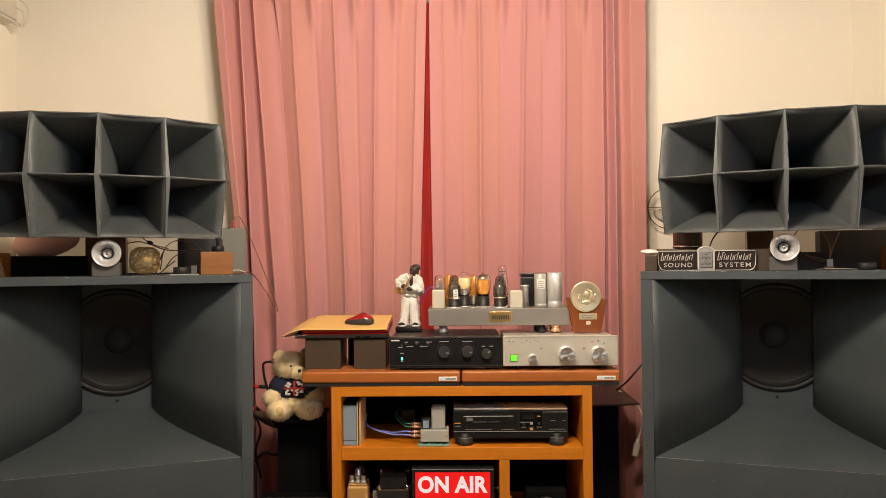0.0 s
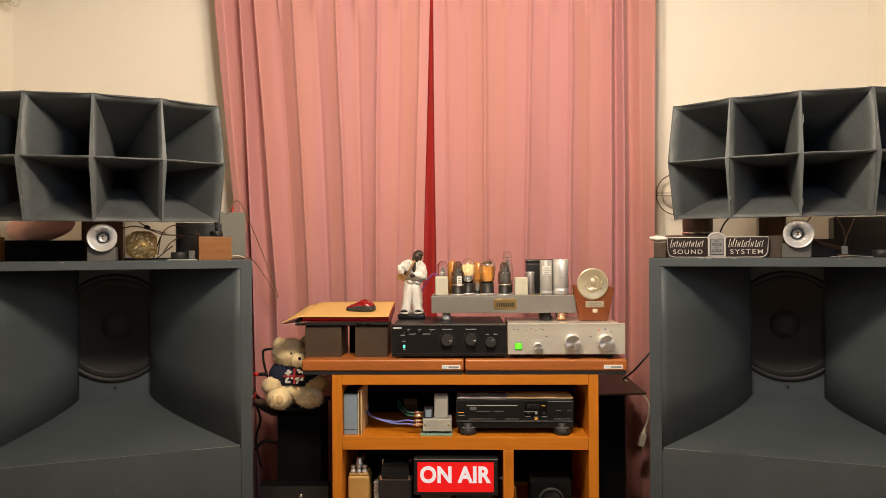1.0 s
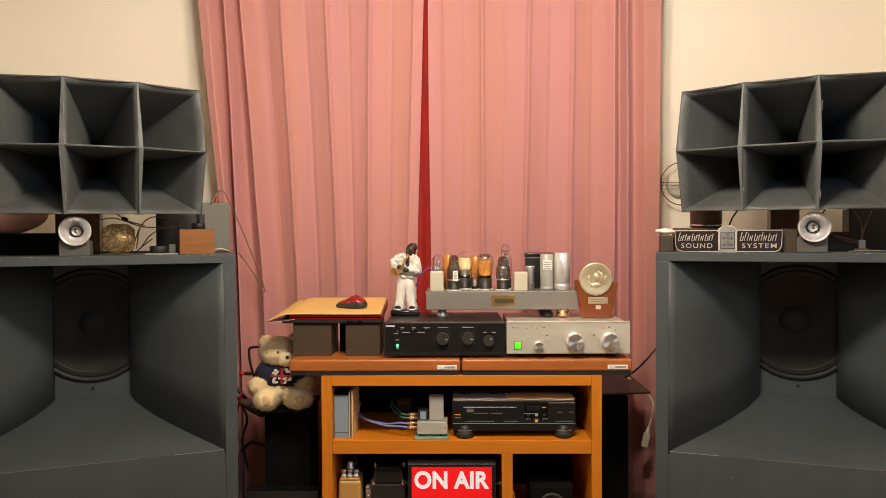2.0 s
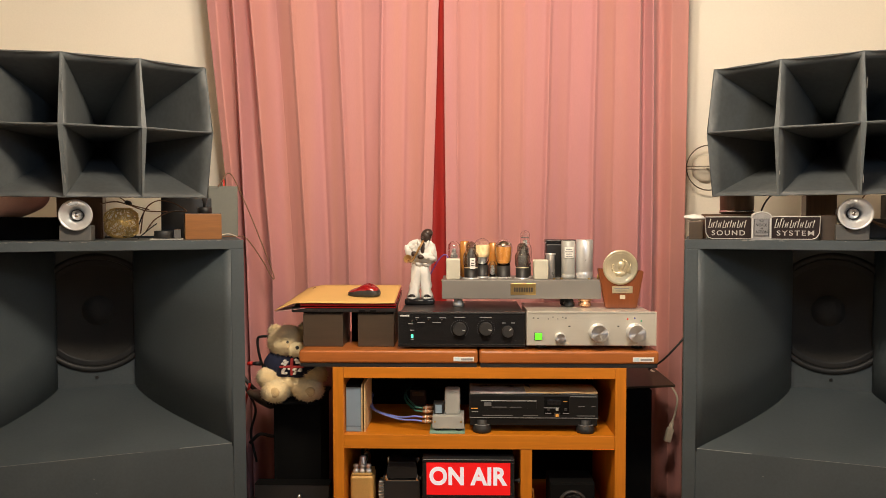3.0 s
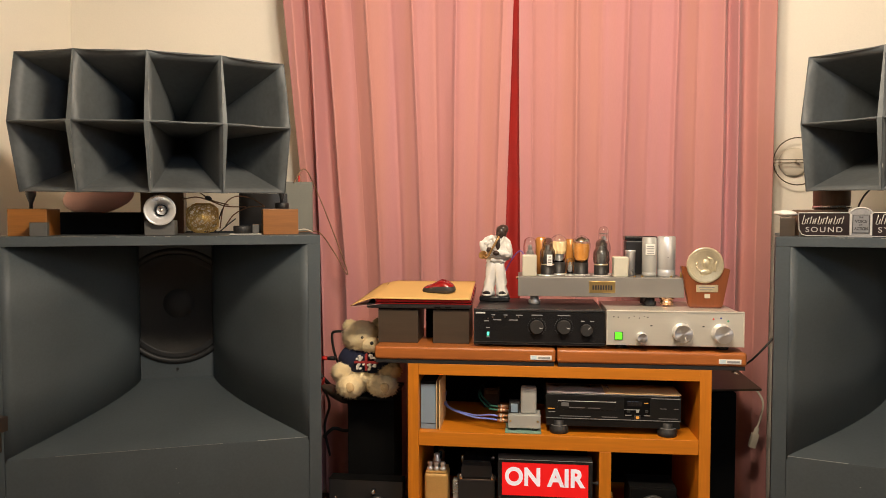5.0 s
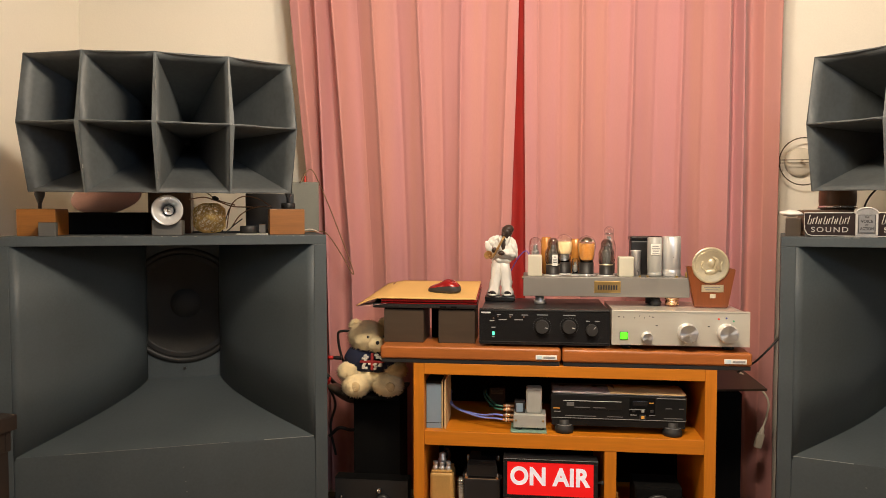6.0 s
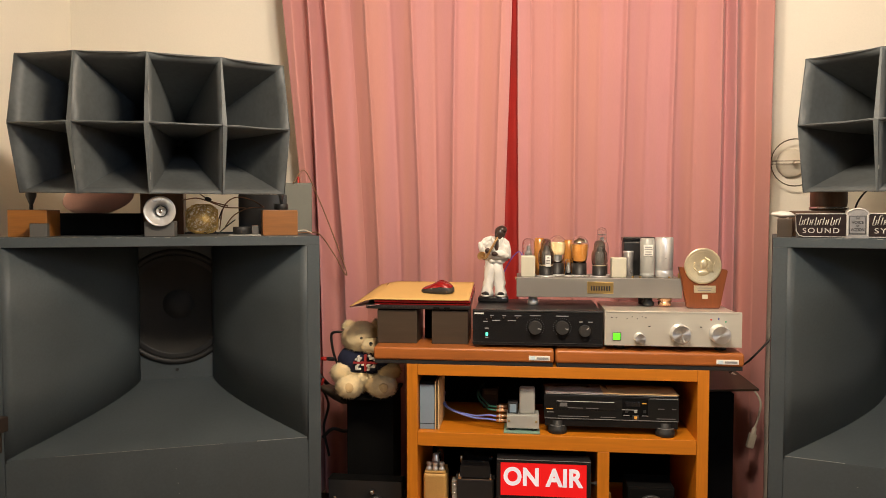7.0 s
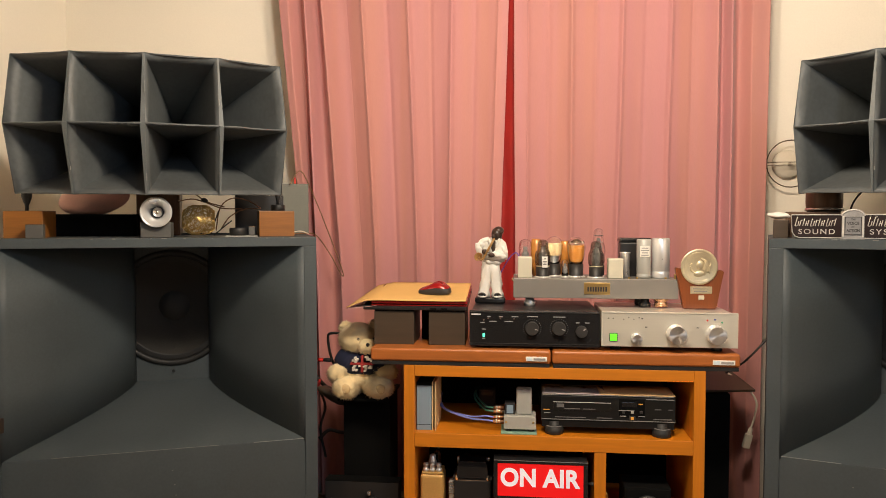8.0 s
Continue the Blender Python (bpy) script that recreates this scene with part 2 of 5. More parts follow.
def lathe(profile, m=None, seg=28, bm=None):
    """A turned body: rows of (radius, height) round the local z axis."""
    bm, m = bm or bmesh.new(), m or Matrix()
    rings = []
    for r, z in profile:
        if r < 1e-5:
            rings.append([bm.verts.new(m @ Vector((0, 0, z)))])
        else:
            rings.append([bm.verts.new(m @ Vector((r * math.cos(2 * math.pi * i / seg), r * math.sin(2 * math.pi * i / seg), z))) for i in range(seg)])
    for a, b in zip(rings, rings[1:]):
        for i in range(seg):
            j = (i + 1) % seg
            if len(a) == 1 and len(b) == 1:
                continue
            if len(a) == 1:
                bm.faces.new((a[0], b[i], b[j]))
            elif len(b) == 1:
                bm.faces.new((a[i], a[j], b[0]))
            else:
                bm.faces.new((a[i], a[j], b[j], b[i]))
    return bm


def can(r, z0, z1, m=None, seg=28, bev=0.002, bm=None):
    return lathe([(0, z0), (r - bev, z0), (r, z0 + bev), (r, z1 - bev), (r - bev, z1), (0, z1)], m, seg, bm)


def face_on(x, y, z):
    """Local z axis towards the viewer (minus y), at a place."""
    return pose(x, y, z, 90, 0, 0)


def glide(points, steps=8):
    """A smooth line through some points."""
    p = [Vector(q) for q in points]
    p = [2 * p[0] - p[1], *p, 2 * p[-1] - p[-2]]
    out = []
    for a, b, c, d in zip(p, p[1:], p[2:], p[3:]):
        for i in range(steps):
            t = i / steps
            out.append(0.5 * (2 * b + (c - a) * t + (2 * a - 5 * b + 4 * c - d) * t * t + (3 * b - a - 3 * c + d) * t ** 3))
    return out + [p[-2]]


def cable(points, r, seg=7, bm=None, steps=8, closed=False):
    bm = bm or bmesh.new()
    line = glide(points, steps) if len(points) > 2 or not closed else [Vector(q) for q in points]
    if closed:
        line = [Vector(q) for q in points]
    n, rings = len(line), []
    side = None
    for i, q in enumerate(line):
        ahead = line[(i + 1) % n] if closed or i < n - 1 else q
        back = line[i - 1] if closed or i else q
        d = (ahead - back).normalized()
        if side is None:
            side = d.orthogonal().normalized()
        side = (side - d * side.dot(d)).normalized()
        up = d.cross(side)
        rings.append([bm.verts.new(q + r * (math.cos(2 * math.pi * k / seg) * side + math.sin(2 * math.pi * k / seg) * up)) for k in range(seg)])
    pairs = list(zip(rings, rings[1:])) + ([(rings[-1], rings[0])] if closed else [])
    for a, b in pairs:
        for k in range(seg):
            j = (k + 1) % seg
            bm.faces.new((a[k], a[j], b[j], b[k]))
    if not closed:
        bm.faces.new(rings[0][::-1])
        bm.faces.new(rings[-1])
    return bm


def blob(x, y, z, rx, ry, rz, bm=None, turn=(0, 0, 0), sub=3, rough=0.0, freq=30):
    bm = bm or bmesh.new()
    m = pose(x, y, z, *turn) @ Matrix.Diagonal((rx, ry, rz, 1))
    made = bmesh.ops.create_icosphere(bm, subdivisions=sub, radius=1, matrix=m)
    if rough:
        for v in made["verts"]:
            n = (v.co - Vector((x, y, z))).normalized()
            v.co += n * rough * noise.noise(v.co * freq)
    return bm


def grid_sheet(rows, bm=None):
    bm = bm or bmesh.new()
    v = [[bm.verts.new(p) for p in row] for row in rows]
    for a, b in zip(v, v[1:]):
        for i in range(len(a) - 1):
            bm.faces.new((a[i], a[i + 1], b[i + 1], b[i]))
    return bm


def thick(ob, t, offset=-1):
    s = ob.modifiers.new("thickness", "SOLIDIFY")
    s.thickness, s.offset = t, offset
    return ob


def lettering(name, text, size, m, material, parent, depth=0.001, shear=0.0, bold=0.0, stretch=1.0, track=1.0, fit=None):
    """Raised characters; fit = (width, height) in metres sets their exact size."""
    cu = bpy.data.curves.new("tmp_text", "FONT")
    cu.body, cu.size, cu.extrude, cu.shear, cu.offset, cu.space_character = text, size, depth, shear, bold, track
    cu.align_x, cu.align_y = "CENTER", "CENTER"
    ob = bpy.data.objects.new("tmp_text", cu)
    scene.collection.objects.link(ob)
    me = bpy.data.meshes.new_from_object(ob.evaluated_get(bpy.context.evaluated_depsgraph_get()))
    bpy.data.objects.remove(ob)
    scale = Matrix.Diagonal((stretch, 1, 1, 1))
    if fit:
        lo = [min(v.co[k] for v in me.vertices) for k in (0, 1)]
        hi = [max(v.co[k] for v in me.vertices) for k in (0, 1)]
        scale = Matrix.Diagonal((fit[0] / (hi[0] - lo[0]), fit[1] / (hi[1] - lo[1]), 1, 1)) @ Matrix.Translation((-(lo[0] + hi[0]) / 2, -(lo[1] + hi[1]) / 2, 0))
    me.transform(m @ scale)
    me.materials.clear()
    me.materials.append(material)
    out = new(name, me)
    out.parent = parent
    return out


def bar_parts(name, spots, y, h, material, parent, label=""):
    """Plain bars on a front face, each a part: rows of (x, z, width)."""
    for x, z, w in spots:
        part(name, box(x - w / 2, x + w / 2, y - 0.0012, y, z - h / 2, z + h / 2, 0), material, parent, label)


# ---- room ----
# the unseen rear part is made long, so less light bounces back
X0, X1, Y0, Y1, TOP = -2.08, 1.93, -3.6, 3.42, 2.6


def structure(name, bm, material, label, category):
    return tagged(part(name, bm, material), label, category, "", "structure")


structure("floor", box(X0 - 0.1, X1 + 0.1, Y0 - 0.1, Y1 + 0.1, -0.1, 0, 0), FLOOR, "unseen brown floor of the listening room, kept dark to limit bounce", "floor")
structure("ceiling", box(X0 - 0.1, X1 + 0.1, Y0 - 0.1, Y1 + 0.1, TOP, TOP + 0.1, 0), CEIL, "unseen ceiling of the listening room, darkened to cut fill light", "ceiling")
structure("wall_west", box(X0 - 0.1, X0, Y0, Y1, 0, TOP, 0), WALL, "cream wallpapered side wall", "wall")
structure("wall_east", box(X1, X1 + 0.1, Y0, Y1, 0, TOP, 0), WALL, "cream wallpapered side wall", "wall")
structure("wall_south", box(X0 - 0.1, X1 + 0.1, Y0 - 0.1, Y0, 0, TOP, 0), DARK_REAR_WALL, "unseen wall behind the listener, darkened to cut bounced light", "wall")
bm = bmesh.new()
for x0, x1, z0, z1 in ((X0 - 0.1, -0.85, 0, TOP), (0.75, X1 + 0.1, 0, TOP), (-0.85, 0.75, 2.1, TOP), (-0.85, 0.75, 0, 0.3)):
    box(x0, x1, Y1, Y1 + 0.1, z0, z1, 0, bm)
structure("wall_north", bm, WALL, "cream wallpapered wall with a curtained window", "wall")
structure("window_1", box(-0.85, 0.75, Y1 + 0.05, Y1 + 0.07, 0.3, 2.1, 0), BLACK_GLOSS, "dark window behind the drawn curtains", "window")

# bodies for the unseen lights; the rear one is only an added fill
for spot in (*LAMPS, REAR_FILL):
    lamp = thing("pendant_lamp", pose(spot[0], spot[1], TOP), "unseen hanging ceiling lamp with a wooden base, switched on", "ceiling lamp", "ceiling lamps")
    part("lamp_base", can(0.12, -0.03, 0, None, 40), CEIL, lamp)
    part("cord", cable([(0, 0, -0.03), (0, 0, spot[2] - TOP + 0.03)], 0.004, 6), BLACK_WIRE, lamp)
    part("lamp_holder", lathe([(0, 0.05), (0.018, 0.045), (0.020, 0.0), (0, 0.0)], pose(0, 0, spot[2] - TOP), 20), BLACK, lamp, "", True)


# ---- curtains ----
def curtain(name, edges, folds, seed, label):
    """A hung cloth with standing folds.

    edges: (x high up, x lower down) of the two side hems; folds: the same for each standing crease, with its depth.
    The two heights are 2.10 and 1.06 m; below, the cloth hangs straighter."""
    rows, nz = [], 40
    lines = [(*edges[0], 0.0), *folds, (*edges[1], 0.0)]
    for k in range(nz + 1):
        v = k / nz
        z = 2.47 - v * 2.40
        t = (2.10 - z) / 1.04
        t = t if t < 1 else 1 + 0.35 * (t - 1)
        at = [a + (b - a) * t + 0.004 * noise.noise(Vector((i * 3.7, z * 1.6, seed))) for i, (a, b, _) in enumerate(lines)]
        high = max(0.0, (z - 2.22) / 0.22)
        row = []
        for i in range(len(at) - 1):
            n = max(12, int((lines[i + 1][0] - lines[i][0]) / 0.0022))
            for j in range(n + (i == len(at) - 2)):
                f = j / n
                x = at[i] + (at[i + 1] - at[i]) * f
                left, right = lines[i][2], lines[i + 1][2]
                # a sharp crease that falls off to a round hollow on both sides
                crest = 1 - math.sqrt(math.sin(math.pi * f) ** 2 + 0.004) if 0 < i < len(at) - 2 else 0.85 + 0.15 * (f if i == 0 else 1 - f) ** 1.5
                deep = left + (right - left) * f if 0 < i < len(at) - 2 else max(left, right)
                d = deep * crest * (0.92 + 0.16 * noise.noise(Vector((i * 2.3, z * 0.9, seed + 5))))
                lip = min(f, 1 - f) * (at[i + 1] - at[i])
                if 0 < i < len(at) - 2 and deep < 0.05:
                    d += 0.0085 * math.exp(-(lip / 0.0085) ** 2) - 0.004 * math.exp(-((f - 0.5) / 0.05) ** 2)
                    # pinched heading over each hollow
                    d += 0.045 * high ** 1.3 * math.exp(-((f - 0.5) / 0.10) ** 2) + 0.012 * high * math.exp(-((f - 0.5) / 0.25) ** 2)
                d += 0.009 * noise.noise(Vector((x * 7, z * 1.3, seed))) + 0.0022 * noise.noise(Vector((x * 26, z * 3.1, seed + 2)))
                row.append((x, 3.31 - d, z))
        rows.append(row)
    ob = part(name, grid_sheet(rows), CURTAIN, None, "", True)
    thick(ob, 0.003, 0)
    return tagged(ob, label, "curtain", "pair of curtains")


curtain("curtain", ((-1.035, -0.940), (-0.094, -0.126)), ((-0.998, -0.915, 0.062), (-0.926, -0.880, 0.074), (-0.854, -0.780, 0.074), (-0.695, -0.638, 0.030), (-0.503, -0.467, 0.027), (-0.326, -0.334, 0.027), (-0.133, -0.163, 0.025)), 3.1, "dusty pink pleated curtain hanging to the floor, drawn shut")
curtain("curtain", ((-0.072, -0.066), (0.915, 0.905)), ((-0.020, -0.015, 0.024), (0.157, 0.158, 0.027), (0.360, 0.337, 0.027), (0.545, 0.532, 0.027), (0.717, 0.710, 0.058), (0.768, 0.770, 0.062), (0.847, 0.845, 0.056)), 8.4, "dusty pink pleated curtain hanging to the floor, drawn shut")
rows = [[(-0.28 + 0.4 * i / 30, 3.345 - 0.010 * math.sin(i * 0.9) - 0.004 * math.sin(k * 1.7 + i), 2.42 - 2.3 * k / 20) for i in range(31)] for k in range(21)]
lining = part("curtain_lining", grid_sheet(rows), RED_CLOTH, None, "", True)
thick(lining, 0.002, 0)
tagged(lining, "deep red cloth behind the gap of the pink curtains", "cloth")
part("rail", cable([(-1.12, 3.36, 2.49), (0.0, 3.36, 2.49), (0.97, 3.36, 2.49)], 0.012), WHITE_PLASTIC, None)
tagged(bpy.data.objects["rail"], "white curtain rail above the pink curtains", "curtain rail", "", "structure")


# ---- bass horn cabinets ----
W, DEEP, HIGH, MOUTH, SILL, PANEL = 0.502, 0.60, 1.165, 0.461, 0.48, 0.03
THROAT_W, THROAT_D, THROAT_Z = 0.134, 0.455, 0.612


def flare(d):
    return THROAT_W + (MOUTH - THROAT_W) * (1 - d / THROAT_D) ** 1.42


def sill(d):
    return SILL + (THROAT_Z - SILL) * (d / THROAT_D) ** 0.9


def horn_cabinet(m, label, s):
    t = thing("speaker_cabinet", m, label, "loudspeaker", "pair of bass cabinets")
    part("top_panel", box(-W, W, 0, DEEP, HIGH - PANEL, HIGH, 0.0012), CABINET, t)
    for e in (-1, 1):
        part("side_panel", box(min(e * MOUTH, e * W), max(e * MOUTH, e * W), 0.0, DEEP, 0.02, HIGH - PANEL - 0.0005, 0.0012), CABINET, t)
        rows = []
        for k in range(21):
            d = THROAT_D * k / 20
            rows.append([(e * flare(d), d + 0.002, sill(d) - 0.01 + (HIGH - PANEL - sill(d) + 0.009) * j / 3) for j in range(4)])
        thick(part("horn_side", grid_sheet(rows), CABINET, t, "", True), 0.008, 0)
    part("back_panel", box(-MOUTH, MOUTH, DEEP - 0.02, DEEP, 0.02, HIGH - PANEL, 0), CABINET, t)
    part("front_panel", box(-MOUTH + 0.0005, MOUTH - 0.0005, 0.002, 0.06, 0.02, SILL - 0.001, 0.002), CABINET, t)
    part("worn_edge", box(min(s * 0.29, s * (MOUTH - 0.002)), max(s * 0.29, s * (MOUTH - 0.002)), 0.0010, 0.0030, SILL - 0.0018, SILL - 0.0004, 0), WORN, t, "paint worn off along the sill edge")
    part("worn_edge", box(min(s * -0.32, s * 0.18), max(s * -0.32, s * 0.18), 0.0012, 0.0028, SILL - 0.0012, SILL - 0.0004, 0), CHIP, t)
    rows = []
    for k in range(21):
        d = THROAT_D * k / 20
        w = flare(d) + 0.003
        rows.append([(-w + 2 * w * i / 12, d + 0.002, sill(d)) for i in range(13)])
    part("horn_floor", grid_sheet(rows), CABINET, t, "", True)
    part("plinth", box(-W + 0.03, W - 0.03, 0.04, DEEP - 0.04, 0, 0.021, 0), BLACK_MATT, t)
    # baffle board with the woofer in the throat
    zc, y = 0.887, THROAT_D
    ring, bm = [], bmesh.new()
    for i in range(48):
        a = 2 * math.pi * i / 48
        cx, cz = math.cos(a), math.sin(a)
        k = min(0.25 / max(abs(cx), 1e-6), 0.285 / max(abs(cz), 1e-6))
        ring.append((bm.verts.new((0.212 * cx, y + 0.004, zc + 0.212 * cz)), bm.verts.new((k * cx, y + 0.004, zc + k * cz))))
    for a, b in zip(ring, ring[1:] + ring[:1]):
        bm.faces.new((a[0], b[0], b[1], a[1]))
    thick(part("baffle", bm, CABINET, t), 0.015, 0)
    woofer = part("woofer", lathe([(0.222, -0.004), (0.222, 0.008), (0.214, 0.012), (0.204, 0.012), (0.200, 0.004), (0.200, -0.004)], face_on(0, y, zc), 56), RUBBER, t, "black fifteen-inch bass driver with paper cone", True)
    part("surround", lathe([(0.201, 0.002), (0.195, 0.008), (0.189, 0.002), (0.183, 0.008), (0.177, 0.001)], face_on(0, y, zc), 56), RUBBER, woofer, "", True)
    part("cone", lathe([(0.178, 0.001), (0.14, -0.028), (0.10, -0.055), (0.056, -0.080)], face_on(0, y, zc), 56), CONE, woofer, "dark paper cone", True)
    part("dust_cap", lathe([(0.058, -0.080), (0.045, -0.064), (0.025, -0.053), (0, -0.050)], face_on(0, y, zc), 40), CONE, woofer, "", True)
    part("bolt", can(0.006, 0, 0.004, face_on(0, y - 0.004, 0.645), 12, 0.001), BLACK, t)
    # chips in the paint, each with a shape of its own
    bm = bmesh.new()
    for i in range(10):
        e = random.choice((-1, 1))
        x, z = e * random.uniform(MOUTH + 0.004, W - 0.003), random.uniform(0.35, 1.1)
        r = random.uniform(0.001, 0.0026)
        box(x - r, x + r, 0.0002, 0.0016, z - r * 0.6, z + r * 0.6, 0.0004, bm, 1)
    for i in range(9):
        x, r = random.uniform(-0.4, 0.45), random.uniform(0.002, 0.009)
        box(x - r, x + r, -0.0008, 0.001, HIGH - 0.003, HIGH - 0.001, 0.0004, bm, 1)
    for i in range(3):
        x, z = random.uniform(-0.42, 0.42), random.uniform(0.1, SILL - 0.06)
        box(x - 0.002, x + 0.002, 0.0012, 0.003, z - 0.001, z + 0.001, 0.0004, bm, 1)
    tagged(part("paint_chip", bm, CHIP, t, "small pale chips in the grey paint"), "", "", "", "stuff")
    return t


LEFT, RIGHT = pose(-1.2, 2.536, 0, 0, 0, 21.5), pose(1.205, 2.536, 0, 0, 0, -18.3)
horn_cabinet(LEFT, "large dark grey painted horn-loaded bass cabinet with a black woofer", 1)
horn_cabinet(RIGHT, "large dark grey painted horn-loaded bass cabinet with a black woofer", -1)


# ---- multicell horns ----
R_HORN, A_CELL, R_IN = 0.72, 18.4, 0.17


def on_ball(r, th, ph):
    th, ph = radians(th), radians(ph)
    return Vector((r * math.sin(th) * math.cos(ph), -r * math.cos(th) * math.cos(ph), r * math.sin(ph)))


def multicell_horn(m, label, rise):
    """Two rows of four cells; rise: the upward angle of one row."""
    t = thing("multicell_horn", m, label, "horn", "pair of multicell horns")
    squeeze = math.cos(radians(rise))
    for c in range(4):
        th0, th1 = (c - 2) * A_CELL, (c - 1) * A_CELL
        mid = (th0 + th1) / 2
        for up in (1, -1):
            pm = up * rise / 2
            rings, bm = [], bmesh.new()
            for k in range(13):
                r = R_HORN + (R_IN - R_HORN) * k / 12
                share = (0.11 + 0.89 * ((r - R_IN) / (R_HORN - R_IN)) ** 1.4) * R_HORN / r
                h = share * 0.99
                corners = []
                for th, ph, wide in ((th0, up * rise, 1.0), (th1, up * rise, 1.0), (th1, 0, squeeze), (th0, 0, squeeze)):
                    outer = (c == 0 and th == th0) or (c == 3 and th == th1)
                    corners.append(on_ball(r, mid + (th - mid) * h * (1.0 if outer else wide), pm + (ph - pm) * h))
                ring = []
                for i in range(4):
                    for j in range(3):
                        ring.append(bm.verts.new(corners[i].lerp(corners[(i + 1) % 4], j / 3)))
                rings.append(ring)
            for a, b in zip(rings, rings[1:]):
                for i in range(12):
                    j = (i + 1) % 12
                    f = bm.faces.new((a[i], a[j], b[j], b[i]))
            bm.faces.new(rings[-1])
            cell = part("cell", bm, HORN, t, "", 35)
            thick(cell, 0.003, 0)
    # soldered seams between the cells
    for c in range(1, 4):
        th = (c - 2) * A_CELL
        for up in (1, -1):
            g = A_CELL / 2 * (1 - squeeze) + 0.15
            a, b, p, q = (on_ball(R_HORN + 0.002, th - g, 0), on_ball(R_HORN + 0.002, th + g, 0), on_ball(R_HORN + 0.002, th + 0.18, up * rise), on_ball(R_HORN + 0.002, th - 0.18, up * rise))
            rows = [[a.lerp(q, k / 6), b.lerp(p, k / 6)] for k in range(7)]
            thick(part("seam", grid_sheet(rows), SEAM, t), 0.004, 1 if up < 0 else -1)
    for c in range(4):
        th0, th1 = (c - 2) * A_CELL, (c - 1) * A_CELL
        pts = [on_ball(R_HORN, th0, 0).lerp(on_ball(R_HORN, th1, 0), k / 8) + Vector((0, 0, 0.0015 * math.sin(k))) for k in range(9)]
        part("rim", cable(pts, 0.0026, 5, None, 1), SEAM, t, "", True)
        for up in (1, -1):
            pts = [on_ball(R_HORN, th0, up * rise).lerp(on_ball(R_HORN, th1, up * rise), k / 4) - Vector((0, 0, up * 0.004 * math.sin(math.pi * k / 4))) for k in range(5)]
            part("rim", cable(pts, 0.0018, 5, None, 2), HORN, t, "", True)
    for th in (-2 * A_CELL, 2 * A_CELL):
        for up in (1, -1):
            part("rim", cable([on_ball(R_HORN, th, 0), on_ball(R_HORN, th, up * rise)], 0.0018, 5, None, 2), HORN, t, "", True)
    for th, ph, w, h in ((-A_CELL + 0.6, -11, 0.0012, 0.006), (0.5, 9, 0.001, 0.016), (0.4, -13, 0.001, 0.012), (A_CELL - 0.4, 6, 0.001, 0.010)):
        p = on_ball(R_HORN + 0.003, th, ph)
        part("paint_chip", box(p.x - w, p.x + w, p.y - 0.0006, p.y + 0.0012, p.z - h, p.z + h, 0.0003, None, 1), CHIP, t)
    part("throat", lathe([(0.09, -0.20), (0.06, -0.10), (0.03, 0.0), (0.028, 0.12), (0.075, 0.12), (0.08, 0.16), (0.08, 0.24), (0, 0.24)], pose(0, 0, 0, -90, 0, 0) @ pose(0, 0, -0.05), 28), HORN, t, "", True)
    return t


for s, centre, turn, rise in ((-1, (-1.195, 2.45, 1.544), 19.4, 17.6), (1, (1.168, 2.46, 1.537), 20.6, 16.9)):
    face = Vector((-s * math.sin(radians(turn)), -math.cos(radians(turn)), 0))
    at = Vector(centre) - face * R_HORN
    multicell_horn(pose(at.x, at.y, at.z, 2.0, 0, -s * turn), "dark grey eight-cell metal multicell horn above the bass cabinet", rise)


# ---- rack ----
RF = 2.682
rack = thing("audio_rack", pose(0.056, RF, 0), "amber stained wooden audio rack with open shelves", "rack")
RX0, RX1 = -0.485, 0.485
part("top", box(RX0 + 0.0365, RX1 - 0.0365, 0.0, 0.42, 0.707, 0.744, 0.0015), AMBER, rack)
part("shelf", box(RX0 + 0.0365, RX1 - 0.0365, 0.002, 0.42, 0.470, 0.517, 0.0015), AMBER, rack)
part("shelf", box(RX0 + 0.0365, RX1 - 0.0365, 0.002, 0.42, 0.19, 0.225, 0.0015), AMBER, rack)
part("side", box(RX0, RX0 + 0.036, 0.001, 0.42, 0, 0.7445, 0.0015), AMBER_V, rack)
part("side", box(RX1 - 0.036, RX1, 0.001, 0.42, 0, 0.7445, 0.0015), AMBER_V, rack)
part("divider", box(0.139, 0.177, 0.003, 0.42, 0.2255, 0.4695, 0.0015), AMBER_V, rack)
part("back", box(RX0 + 0.0365, RX1 - 0.0365, 0.40, 0.412, 0.226, 0.706, 0), BLACK_MATT, rack, "black back board")
part("base", box(RX0 + 0.037, RX1 - 0.037, 0.02, 0.40, 0, 0.189, 0), DARKWOOD, rack)


